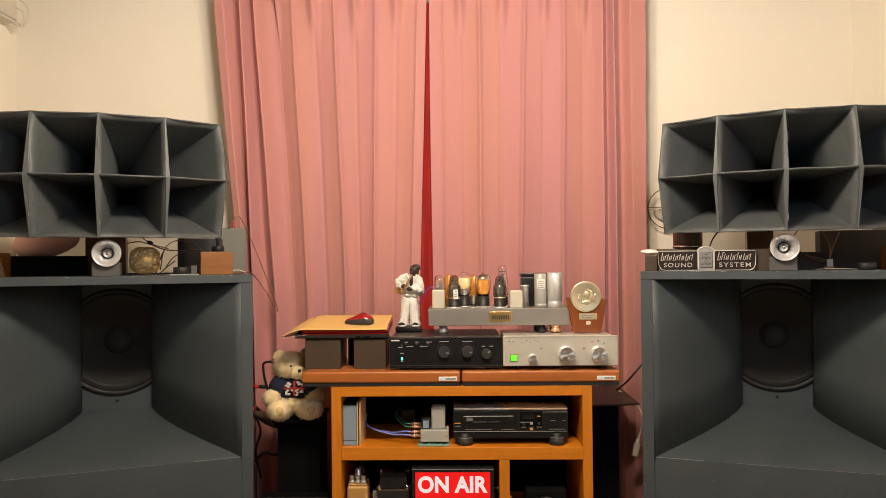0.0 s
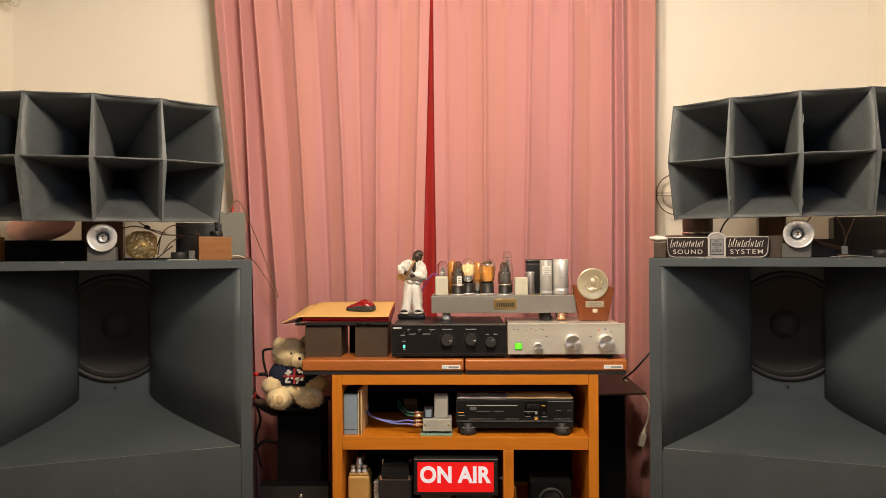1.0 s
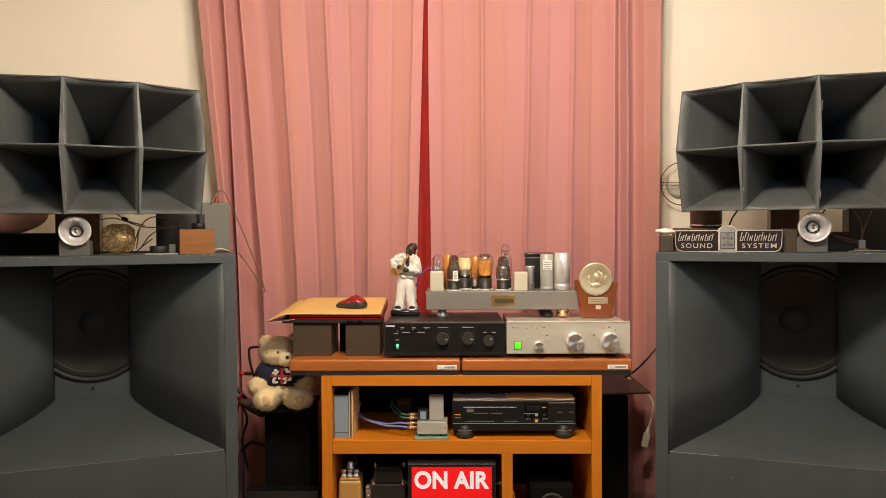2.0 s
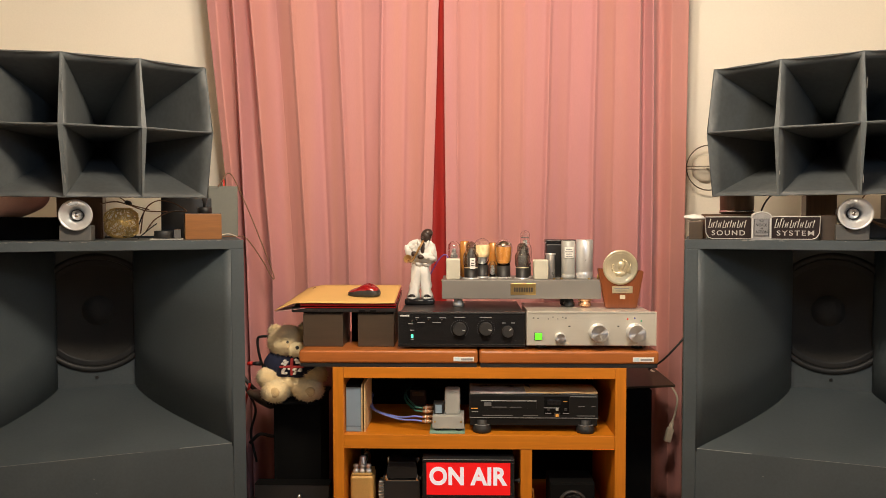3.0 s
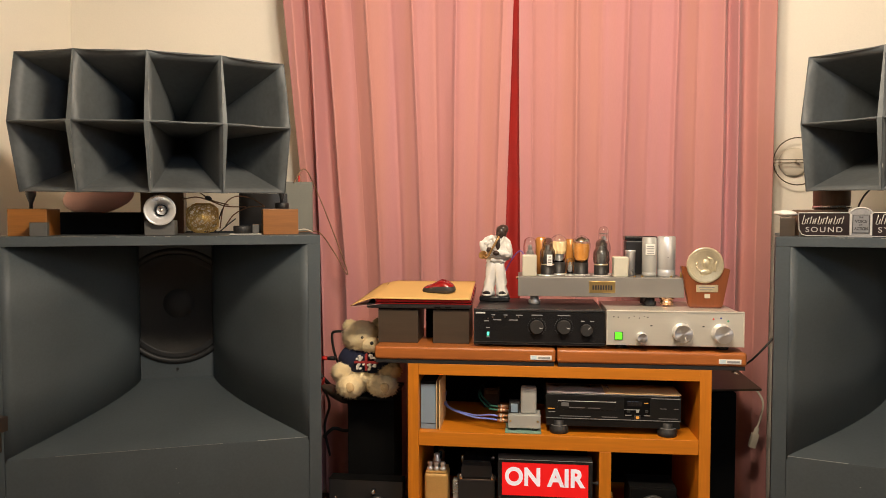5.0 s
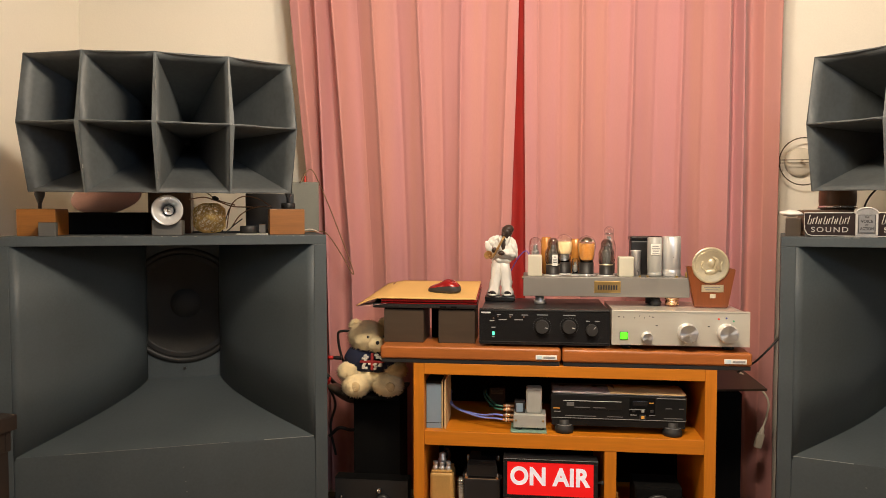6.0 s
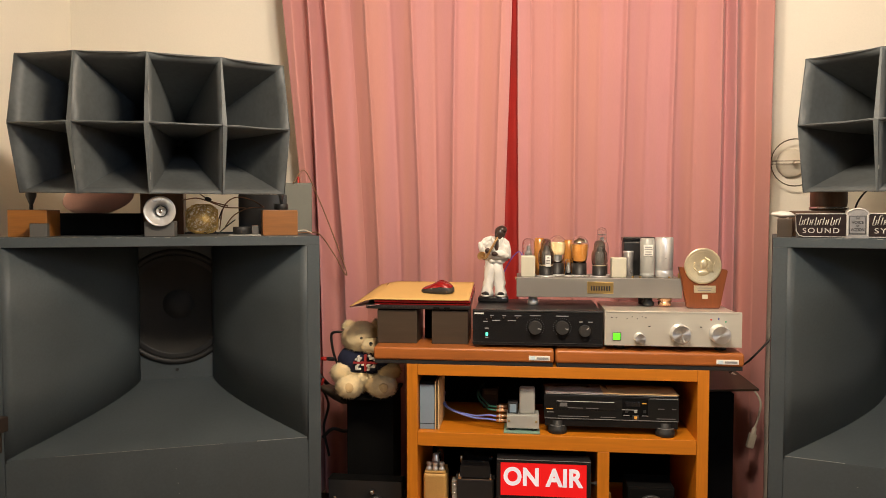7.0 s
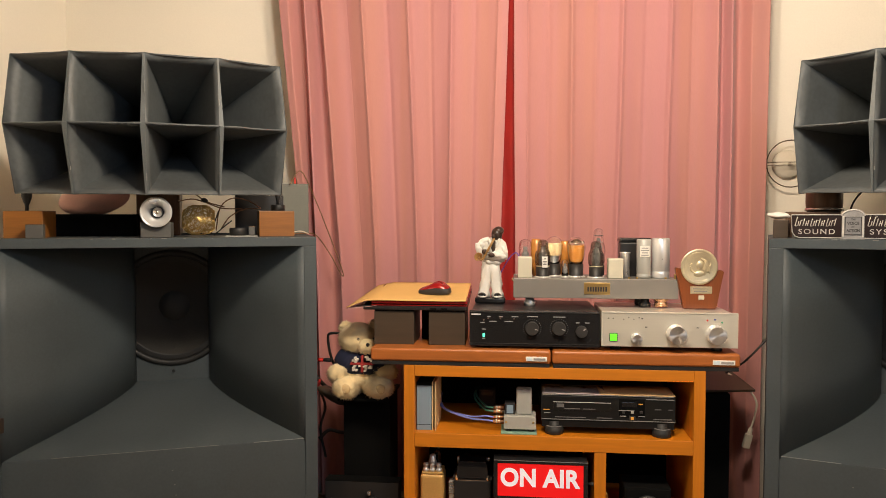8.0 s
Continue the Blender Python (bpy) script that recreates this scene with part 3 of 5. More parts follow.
def audio_board(x0, x1, tag_x):
    t = thing("audio_board", pose((x0 + x1) / 2, 2.676, 0.7445), "reddish brown wooden audio board lying on the rack", "audio board", "audio boards on the rack")
    w = (x1 - x0) / 2
    part("underlay", box(-w + 0.004, w - 0.004, 0.006, 0.40, 0, 0.0125, 0.001), RUBBER, t)
    part("board", box(-w, w, 0, 0.41, 0.0125, 0.056, 0.009, None, 4), CHERRY, t, "", False)
    tag = part("maker_plate", box(tag_x - 0.034, tag_x + 0.034, -0.0016, 0.002, 0.021, 0.036, 0.0006), PAPER, t, "pale maker's plate")
    bar_parts("lettering", [(tag_x + 0.010, 0.0285, 0.038)], -0.0018, 0.006, GREY_INK, tag)
    bar_parts("emblem", [(tag_x - 0.022, 0.0285, 0.016)], -0.0018, 0.011, surface("pale_blue_ink", (0.55, 0.68, 0.74), 0.6), tag)
    return t


audio_board(-0.540, 0.0535, 0.296 - 0.046)
audio_board(0.0575, 0.645, 0.289 - 0.047)
BT = 0.8005


# ---- amplifiers ----
def knob(parent, x, z, y, r, deep, material, pointer=True, angle=150):
    k = part("knob", lathe([(0, 0), (r * 1.04, 0), (r * 1.04, deep * 0.15), (r, deep * 0.2), (r * 0.98, deep - 0.0012), (r * 0.95, deep), (0, deep)], face_on(x, y, z), 36), material, parent, "", 35)
    if not pointer:
        part("knob_face", can(r * 0.93, deep - 0.001, deep + 0.0006, face_on(x, y, z), 36, 0.0002), TURNED, k, "turned metal face", 35)
    if pointer:
        a = radians(angle)
        bm = bmesh.new()
        for i in range(4):
            q = r * (0.45 + 0.12 * i)
            box(x + q * math.sin(a) - 0.0012, x + q * math.sin(a) + 0.0012, y - deep - 0.0008, y - deep + 0.001, z + q * math.cos(a) - 0.0012, z + q * math.cos(a) + 0.0012, 0, bm)
        part("pointer", bm, WHITE_INK, k)
    return k


amp = thing("integrated_amplifier", pose(0.0, 2.70, BT), "black amplifier with three knobs and white lettering on a wooden board", "amplifier")
part("case", box(-0.206, 0.206, 0.012, 0.32, 0.010, 0.125, 0.003), BLACK, amp)
part("front_panel", box(-0.212, 0.211, 0, 0.014, 0.008, 0.126, 0.003), BLACK_GLOSS, amp)
part("edge_trim", box(-0.211, 0.210, -0.0015, 0.002, 0.0165, 0.0185, 0), CHARCOAL, amp)
part("edge_trim", box(-0.211, 0.210, -0.0015, 0.002, 0.1195, 0.1215, 0), CHARCOAL, amp)
for x in (-0.16, 0.16):
    for y in (0.05, 0.27):
        part("foot", can(0.018, 0, 0.0105, pose(x, y, 0), 20), RUBBER, amp)
for x, z, a in ((-0.007, 0.069, 100), (0.080, 0.070, 100), (0.152, 0.061, 45)):
    knob(amp, x, z, 0, 0.0215 if x < 0.1 else 0.0185, 0.018, CHARCOAL, True, a)
    if x < 0.1:
        bm = bmesh.new()
        for i in range(21):
            t = radians(-140 + 14 * i)
            q = 0.029
            box(x + q * math.sin(t) - 0.0007, x + q * math.sin(t) + 0.0007, -0.0012, 0, z + q * math.cos(t) - 0.0012, z + q * math.cos(t) + 0.0012, 0, bm)
        part("scale_marks", bm, DIM_INK, amp)
bar_parts("lettering", [(-0.19, 0.1125, 0.031)], -0.0005, 0.005, WHITE_INK, amp, "white maker's mark")
bar_parts("lettering", [(-0.148, 0.106, 0.012), (-0.108, 0.106, 0.013), (-0.063, 0.106, 0.022), (-0.006, 0.107, 0.036), (0.080, 0.107, 0.040), (-0.135, 0.090, 0.026), (-0.083, 0.090, 0.028), (-0.17, 0.086, 0.016), (-0.165, 0.064, 0.013), (-0.165, 0.0335, 0.010), (0.140, 0.089, 0.012), (0.170, 0.089, 0.014)], -0.0005, 0.0028, GREY_INK, amp)
for x, z in ((-0.165, 0.095), (-0.150, 0.100), (-0.110, 0.100), (-0.066, 0.100)):
    part("toggle", can(0.003, 0, 0.006, face_on(x, 0, z), 10, 0.0005), CHROME, amp)
part("power_switch", box(-0.1690, -0.1610, -0.004, 0.002, 0.038, 0.050, 0.0015), TEAL_LED, amp, "glowing teal power switch")

pre = thing("preamplifier", pose(0.4265, 2.69, BT), "silver preamplifier with three knobs and a lit green lamp", "amplifier")
part("case", box(-0.205, 0.205, 0.012, 0.30, 0.014, 0.124, 0.002), SILVER, pre)
part("front_panel", box(-0.212, 0.212, 0.0, 0.012, 0.016, 0.127, 0.0015), SILVER, pre)
part("panel_rim", box(-0.2125, 0.2125, -0.002, 0.012, 0.123, 0.128, 0.001), SILVER, pre)
part("panel_rim", box(-0.2125, -0.2085, -0.002, 0.012, 0.016, 0.1225, 0.001), SILVER, pre)
part("panel_rim", box(0.2085, 0.2125, -0.002, 0.012, 0.016, 0.1225, 0.001), SILVER, pre)
for x in (-0.16, 0.16):
    for y in (0.05, 0.25):
        part("foot", can(0.018, 0, 0.0145, pose(x, y, 0), 20), RUBBER, pre)
lampb = part("pilot_bezel", box(-0.187, -0.161, -0.003, 0.002, 0.033, 0.059, 0.001), BLACK, pre)
part("pilot_lamp", box(-0.185, -0.163, -0.0045, 0.002, 0.035, 0.057, 0.001), GREEN_LED, lampb, "lit green pilot lamp")
knob(pre, -0.103, 0.043, 0, 0.0165, 0.028, SPUN, False)
k = knob(pre, 0.021, 0.060, 0, 0.029, 0.034, SPUN, False)
part("groove", box(-0.001, 0.001, -0.0006, 0.001, -0.025, -0.008, 0), WHITE_INK, k).matrix_local = pose(0.021, -0.0345, 0.060, 0, -20, 0)
knob(pre, 0.142, 0.060, 0, 0.029, 0.034, SPUN, False)
bar_parts("lettering", [(-0.19, 0.107, 0.005), (-0.175, 0.106, 0.004), (-0.142, 0.104, 0.003), (-0.126, 0.110, 0.003), (-0.110, 0.104, 0.003), (-0.094, 0.110, 0.003), (-0.084, 0.107, 0.005), (-0.072, 0.080, 0.007), (0.088, 0.080, 0.006)], 0.0004, 0.003, BLACK_INK, pre)
for x, z, c in ((0.118, 0.104, (0.7, 0.05, 0.02)), (0.141, 0.107, (0.03, 0.05, 0.3)), (0.163, 0.098, (0.05, 0.4, 0.2))):
    part("colour_dot", can(0.003, 0, 0.001, face_on(x, 0, z), 10, 0.0003), surface("dot_paint", c, 0.5), pre)


# ---- valve amplifier on top of both ----
AT = BT + 0.126
va = thing("valve_preamplifier", pose(0.2075, 2.815, AT), "grey valve preamplifier chassis with glass tubes and cans on top", "amplifier")
part("chassis", box(-0.2765, 0.2745, 0, 0.20, 0.030, 0.0965, 0.002), GREY, va)
badge = part("badge", box(-0.038, 0.049, -0.002, 0.001, 0.044, 0.084, 0.001), BRASS, va, "brass maker's badge")
bar_parts("lettering", [(-0.024 + 0.0085 * i, 0.062, 0.0052) for i in range(8)], -0.0021, 0.016, BLACK_INK, badge)
for x in (-0.22, 0.17):
    part("foot", lathe([(0, 0), (0.019, 0), (0.021, 0.012), (0.015, 0.018), (0.015, 0.031), (0, 0.031)], pose(x, 0.04, 0), 24), SPUN if x < 0 else BLACK, va, "", True)
part("spike_foot", lathe([(0, 0.003), (0.022, 0.003), (0.022, 0.016), (0.016, 0.020), (0.024, 0.022), (0.024, 0.031), (0, 0.031)], pose(0.223, 0.03, 0), 24), COPPER, va, "copper foot", True)
part("foot", can(0.02, 0.0, 0.031, pose(0.165, 0.09, 0), 20), RUBBER, va)
CH = 0.0965


def tube(x, y, h, r, base_r, base_h, glass, inner, shape="st", label=""):
    """A valve: a black base, a glass bulb and what is inside."""
    b = part("tube_base", lathe([(0, CH), (base_r * 1.02, CH), (base_r * 1.02, CH + 0.004), (base_r, CH + 0.005), (base_r, CH + base_h), (0, CH + base_h)], pose(x, y, 0), 24), BAKELITE, va, label, True)
    part("socket", lathe([(base_r * 1.03, CH), (base_r * 1.28, CH), (base_r * 1.28, CH + 0.003), (base_r * 1.10, CH + 0.005), (base_r * 1.03, CH + 0.005)], pose(x, y, 0), 24), SPUN, b, "bright metal socket ring", True)
    z, t = CH + base_h, CH + h
    if shape == "st":
        prof = [(base_r * 0.95, z), (r, z + (t - z) * 0.14), (r * 1.02, z + (t - z) * 0.42), (r * 0.96, z + (t - z) * 0.52), (r * 0.74, z + (t - z) * 0.62), (r * 0.70, t - r * 0.55), (r * 0.58, t - r * 0.25), (r * 0.32, t - r * 0.05), (0, t)]
    else:
        prof = [(base_r * 0.9, z), (r * 0.88, z + (t - z) * 0.25), (r, z + (t - z) * 0.55), (r, z + (t - z) * 0.7), (r * 0.88, t - r * 0.5), (r * 0.6, t - r * 0.2), (r * 0.3, t - r * 0.05), (0, t)]
    bulb = thick(part("bulb", lathe(prof, pose(x, y, 0), 24), glass, b, "", True), 0.0012, -1)
    bulb.visible_shadow = False
    if inner in (AMBER_GLASS, CARD):
        low, top = (0.10, 0.70) if inner == AMBER_GLASS else (0.30, 0.74)
        wrap = [(0, z + (t - z) * low), (r * 0.74, z + (t - z) * low), (r * 0.86, z + (t - z) * 0.40), (r * 0.90, z + (t - z) * top), (0, z + (t - z) * top)]
        part("wrap", lathe(wrap, pose(x, y, 0), 20), inner, b)
        inner = FILAMENT
    part("plate", lathe([(0, z), (r * 0.5, z + 0.004), (r * 0.58, z + (t - z) * 0.2), (r * 0.55, z + (t - z) * 0.5), (r * 0.34, z + (t - z) * 0.56), (r * 0.30, z + (t - z) * 0.72), (0, z + (t - z) * 0.74)], pose(x, y, 0), 10), inner, b)
    if shape == "st":
        part("getter_band", lathe([(base_r * 0.99, z + 0.0002), (base_r * 1.005, z + 0.001), (base_r * 1.005, z + 0.0035), (base_r * 0.97, z + 0.004)], pose(x, y, 0), 24), MEDAL, b, "", True)
    return b


# shield cans and capacitors
part("can", box(-0.262, -0.213, 0.012, 0.055, CH, CH + 0.073, 0.004), IVORY, va, "ivory square can")
part("can", box(0.044, 0.094, 0.012, 0.055, CH, CH + 0.069, 0.004), IVORY, va, "ivory square can")
part("capacitor", lathe([(0, CH), (0.024, CH), (0.0243, CH + 0.012), (0.0225, CH + 0.014), (0.0243, CH + 0.018), (0.0243, CH + 0.131), (0.022, CH + 0.134), (0, CH + 0.134)], pose(0.1685, 0.055, 0), 32), PALE_GREY, va, "pale grey capacitor can with a paper label", True)
part("capacitor_label", box(0.152, 0.183, 0.0285, 0.031, CH + 0.075, CH + 0.112, 0), PAPER, va)
bar_parts("lettering", [(0.1675, CH + 0.104, 0.022), (0.1675, CH + 0.096, 0.026), (0.1675, CH + 0.088, 0.020), (0.1675, CH + 0.080, 0.024)], 0.0282, 0.003, GREY_INK, va)
part("capacitor", lathe([(0, CH), (0.029, CH), (0.0305, CH + 0.004), (0.0305, CH + 0.022), (0.029, CH + 0.024), (0.0305, CH + 0.027), (0.0305, CH + 0.134), (0.028, CH + 0.138), (0, CH + 0.137)], pose(0.226, 0.062, 0), 32), SPUN, va, "aluminium capacitor can", True)
part("capacitor", lathe([(0, CH), (0.017, CH), (0.017, CH + 0.082), (0.0185, CH + 0.084), (0.0185, CH + 0.088), (0, CH + 0.089)], pose(0.110, 0.085, 0), 24), SPUN, va, "small silver capacitor", True)
part("transformer", box(0.100, 0.205, 0.13, 0.19, CH, CH + 0.120, 0.004), BLACK, va, "black power transformer")
part("transformer_lid", box(0.097, 0.208, 0.128, 0.193, CH + 0.120, CH + 0.136, 0.005), BLACK_GLOSS, va)
tube(-0.175, 0.052, 0.132, 0.0265, 0.0235, 0.038, SMOKE_GLASS, FILAMENT, "st", "smoked shouldered valve with a paper label")
part("valve_label", box(-0.178, -0.160, 0.0242, 0.0255, CH + 0.036, CH + 0.074, 0), PAPER, va)
bar_parts("lettering", [(-0.169, CH + 0.066, 0.008), (-0.169, CH + 0.056, 0.012), (-0.169, CH + 0.048, 0.012)], 0.0239, 0.003, BLACK_INK, va)
tube(0.007, 0.055, 0.128, 0.0265, 0.0235, 0.038, SMOKE_GLASS, FILAMENT, "st", "smoked shouldered valve")
tube(-0.235, 0.110, 0.132, 0.0235, 0.020, 0.030, GLASS, FILAMENT, "globe", "clear glass valve")
tube(-0.134, 0.110, 0.142, 0.030, 0.023, 0.045, GLASS, CARD, "globe", "clear glass valve with a paper wrap")
tube(-0.058, 0.085, 0.140, 0.032, 0.025, 0.045, GLASS, AMBER_GLASS, "globe", "balloon valve with an amber wrap")
tube(0.022, 0.120, 0.170, 0.024, 0.021, 0.042, GLASS, FILAMENT, "st", "clear shouldered valve")
tube(-0.098, 0.060, 0.062, 0.0125, 0.012, 0.010, GLASS, FILAMENT, "globe", "small clear valve")
part("getter_cap", lathe([(0.0290, CH + 0.1175), (0.0262, CH + 0.1245), (0.0178, CH + 0.1325), (0.0088, CH + 0.1372), (0, CH + 0.1386)], pose(-0.058, 0.085, 0), 20), GETTER, va, "", True)
part("wrapped_tube", lathe([(0, CH), (0.018, CH), (0.018, CH + 0.128), (0.014, CH + 0.132), (0, CH + 0.132)], pose(-0.196, 0.125, 0), 24), AMBER_GLASS, va, "amber paper-wrapped tube", True)
part("wrapped_tube", lathe([(0, CH), (0.018, CH), (0.018, CH + 0.122), (0.014, CH + 0.126), (0, CH + 0.126)], pose(-0.093, 0.125, 0), 24), AMBER_GLASS, va, "amber paper-wrapped tube", True)
part("mica", can(0.0150, CH + 0.142, CH + 0.145, pose(0.022, 0.120, 0), 20, 0.0005), BLACK, va)
part("mica", can(0.0150, CH + 0.120, CH + 0.122, pose(0.022, 0.120, 0), 20, 0.0005), PALE_GREY, va)
part("terminal", can(0.006, 0, 0.022, pose(-0.283, 0.10, 0.085) @ pose(0, 0, 0, 0, 90, 0), 14), COPPER, va, "", True)
part("terminal", can(0.005, 0, 0.018, pose(0.268, 0.02, CH), 12), BRASS, va, "", True)
for x in (0.115, 0.235, 0.14):
    part("screw", can(0.004, 0, 0.006, pose(x, 0.018, CH), 10, 0.001), BRASS, va)
lead = part("purple_lead", cable([(-0.045, 2.93, AT + 0.100), (-0.050, 2.945, AT + 0.160), (-0.062, 2.95, AT + 0.178), (-0.085, 2.95, AT + 0.158), (-0.115, 2.95, AT + 0.105), (-0.132, 2.95, AT + 0.06), (-0.135, 2.945, AT + 0.003)], 0.0022), surface("purple_cable", (0.14, 0.06, 0.30), 0.4), None, "", True)
tagged(lead, "thin purple lead running from the valve amplifier", "cable")

# ---- award plaque ----
pl = thing("award_plaque", pose(0.547, 2.80, BT + 0.126), "reddish wooden award plaque with a gold portrait medal", "plaque")
bm = bmesh.new()
pr = [(-0.052, 0), (0.054, 0), (0.078, 0.128), (0.050, 0.133), (-0.050, 0.135), (-0.080, 0.138)]
fr, bk = [bm.verts.new((x, 0, z)) for x, z in pr], [bm.verts.new((x, 0.022, z)) for x, z in pr]
bm.faces.new(fr)
bm.faces.new(bk[::-1])
for i in range(6):
    j = (i + 1) % 6
    bm.faces.new((fr[i], bk[i], bk[j], fr[j]))
bmesh.ops.bevel(bm, geom=bm.edges[:], offset=0.003, segments=2, affect="EDGES")
part("body", bm, MAHOGANY, pl)
part("medal", lathe([(0, 0), (0.059, 0), (0.060, 0.003), (0.058, 0.006), (0.053, 0.0045), (0, 0.0045)], face_on(-0.004, -0.0005, 0.141), 48), MEDAL, pl, "round gold medal with a raised relief", True)
bm = bmesh.new()
blob(-0.002, -0.0050, 0.147, 0.0115, 0.0050, 0.0160, bm, (0, 8, 0), 3)
blob(-0.004, -0.0050, 0.118, 0.0190, 0.0030, 0.0100, bm, (0, -10, 0), 2)
for i in range(12):
    a = i / 11
    x0, z0 = 0.002 + 0.016 * math.sin(1.6 * a), 0.170 - 0.010 * a
    pts = [(x0, -0.0052, z0), (0.012 + 0.012 * a, -0.0060, 0.152 - 0.008 * a), (0.008 + 0.020 * a, -0.0055, 0.130 - 0.010 * a), (0.014 + 0.018 * a, -0.0050, 0.112 + 0.004 * i % 3)]
    cable(pts, 0.0013 + 0.0004 * (i % 3), 5, bm, 4)
for i in range(8):
    a = radians(150 + 14 * i)
    blob(-0.010 + 0.022 * math.cos(a), -0.0050, 0.140 + 0.020 * math.sin(a), 0.0045, 0.0022, 0.0030, bm, (0, 40 * i, 0), 1)
part("relief", bm, MEDAL, pl, "", True)
part("medal_rim", lathe([(0.047, 0.0045), (0.0478, 0.0056), (0.0486, 0.0045)], face_on(-0.004, -0.0005, 0.141), 48), MEDAL, pl, "", True)
bar_parts("medal_lettering", [(-0.004 + 0.0545 * math.cos(radians(a)), 0.141 + 0.0545 * math.sin(radians(a)), 0.003) for a in range(35, 330, 12)], -0.0052, 0.004, MEDAL, pl)
part("plate", box(-0.031, 0.039, -0.0015, 0.001, 0.052, 0.076, 0.0005), MEDAL, pl, "engraved brass plate")
part("plate", box(-0.004, 0.014, -0.0015, 0.001, 0.032, 0.046, 0.0005), IVORY, pl)
bar_parts("lettering", [(0.002, 0.068, 0.050), (0.002, 0.060, 0.042)], -0.0017, 0.002, GREY_INK, pl)

# ---- figurine ----
fig = [bmesh.new() for _ in range(4)]
white, dark, gold, black = fig
box(-0.056, 0.056, -0.035, 0.035, 0, 0.020, 0.006, black)
for s in (-1, 1):
    blob(s * 0.030, -0.018, 0.027, 0.014, 0.026, 0.010, black, (0, 0, s * -20), 2)
    blob(s * 0.030, -0.020, 0.023, 0.016, 0.028, 0.006, white, (0, 0, s * -20), 2)
    leg = [(0.0, 0.018), (0.020, 0.018), (0.0225, 0.030), (0.0190, 0.048), (0.0205, 0.062), (0.0185, 0.078), (0.0215, 0.098), (0.0225, 0.120), (0.021, 0.140), (0, 0.158)]
    first = len(white.verts)
    lathe(leg, pose(s * 0.031 + 0.002, -0.006, 0.0, -4, -s * 9, 0), 28, white)
    white.verts.ensure_lookup_table()
    for v in white.verts[first:]:
        v.co += 0.0075 * Vector((noise.noise(v.co * 75), noise.noise(v.co * 60 + Vector((3, 1, 2))), 0))
blob(0.008, 0.002, 0.146, 0.040, 0.028, 0.024, white, (0, 0, 0), 4, 0.008, 70)
blob(0.014, 0.004, 0.186, 0.042, 0.030, 0.042, white, (0, 10, 0), 4, 0.009, 66)
lathe([(0.036, 0.0), (0.044, -0.004), (0.045, 0.012), (0.040, 0.020)], pose(0.010, 0.002, 0.150, 0, 6, 0) @ Matrix.Diagonal((1, 0.72, 1, 1)), 28, white)
blob(-0.028, -0.004, 0.206, 0.0135, 0.016, 0.028, white, (0, 52, 0), 4, 0.005, 80)
blob(-0.043, -0.014, 0.184, 0.0105, 0.012, 0.024, white, (20, -22, 0), 4, 0.004, 80)
blob(0.050, -0.002, 0.184, 0.0125, 0.016, 0.038, white, (10, -16, 0), 4, 0.005, 80)
blob(0.034, -0.026, 0.164, 0.030, 0.012, 0.0115, white, (0, 16, 25), 4, 0.004, 80)
for e in (-1, 1):
    blob(0.014 + e * 0.013, -0.024, 0.205, 0.006, 0.005, 0.020, white, (0, e * 24, 0), 2)
blob(0.012, -0.022, 0.196, 0.010, 0.010, 0.026, dark, (0, 0, 0), 2)
blob(0.024, -0.004, 0.236, 0.021, 0.023, 0.024, dark, (0, 0, 0), 3, 0.001, 90)
blob(0.030, -0.004, 0.247, 0.021, 0.022, 0.016, dark, (0, 0, 0), 2)
blob(0.012, -0.024, 0.228, 0.008, 0.010, 0.008, dark, (0, 0, 0), 2)
blob(-0.020, -0.030, 0.176, 0.011, 0.011, 0.010, dark, (0, 0, 0), 2)
blob(0.006, -0.036, 0.166, 0.013, 0.010, 0.009, dark, (0, 0, 0), 2)
cable([(0.016, -0.038, 0.222), (0.004, -0.047, 0.202), (-0.010, -0.048, 0.178), (-0.022, -0.046, 0.158), (-0.032, -0.048, 0.150), (-0.040, -0.052, 0.158)], 0.0042, 8, gold)
lathe([(0.005, 0), (0.007, 0.008), (0.0155, 0.020), (0.0140, 0.018), (0.004, 0.004)], pose(-0.038, -0.046, 0.152, 60, -25, 0), 16, gold)
one_mesh("figurine", [(white, PORCELAIN), (dark, DARK_GLAZE), (gold, SAX_GOLD), (black, BLACK_GLOSS)], "small glazed saxophone player figurine in a white suit", "figurine", pose(-0.152, 2.925, AT) @ Matrix.Diagonal((0.96, 1.0, 1.04, 1)))

# ---- laptop on two wooden boxes ----
for x0, x1 in ((-0.540, -0.404), (-0.353, -0.230)):
    t = thing("desktop_speaker", pose((x0 + x1) / 2, 2.745, BT), "small dark brown wooden speaker box under the laptop", "speaker", "speaker boxes under the laptop")
    w = (x1 - x0) / 2
    part("case", box(-w, w, 0, 0.16, 0, 0.113, 0.002), DARKWOOD, t)
    part("lid", box(-w + 0.001, w - 0.001, 0.001, 0.159, 0.1132, 0.117, 0.001), BLACK_MATT, t)
post = part("laptop_prop", box(-0.392, -0.362, 2.86, 2.92, BT, BT + 0.131, 0.003), BLACK_MATT)
tagged(post, "matt black prop between the wooden boxes under the laptop", "stand")
LT = BT + 0.1172
lt = thing("laptop", pose(-0.398, 2.735, LT, 8, 0, 0), "closed red laptop with black sides lying on speaker boxes", "laptop")
part("base", box(-0.180, 0.176, 0, 0.245, 0, 0.016, 0.005, None, 3), BLACK, lt)
part("lower_trim", box(-0.150, 0.1765, -0.001, 0.244, 0.0165, 0.0195, 0.001), RED_GLOSS, lt, "thin glossy red trim")
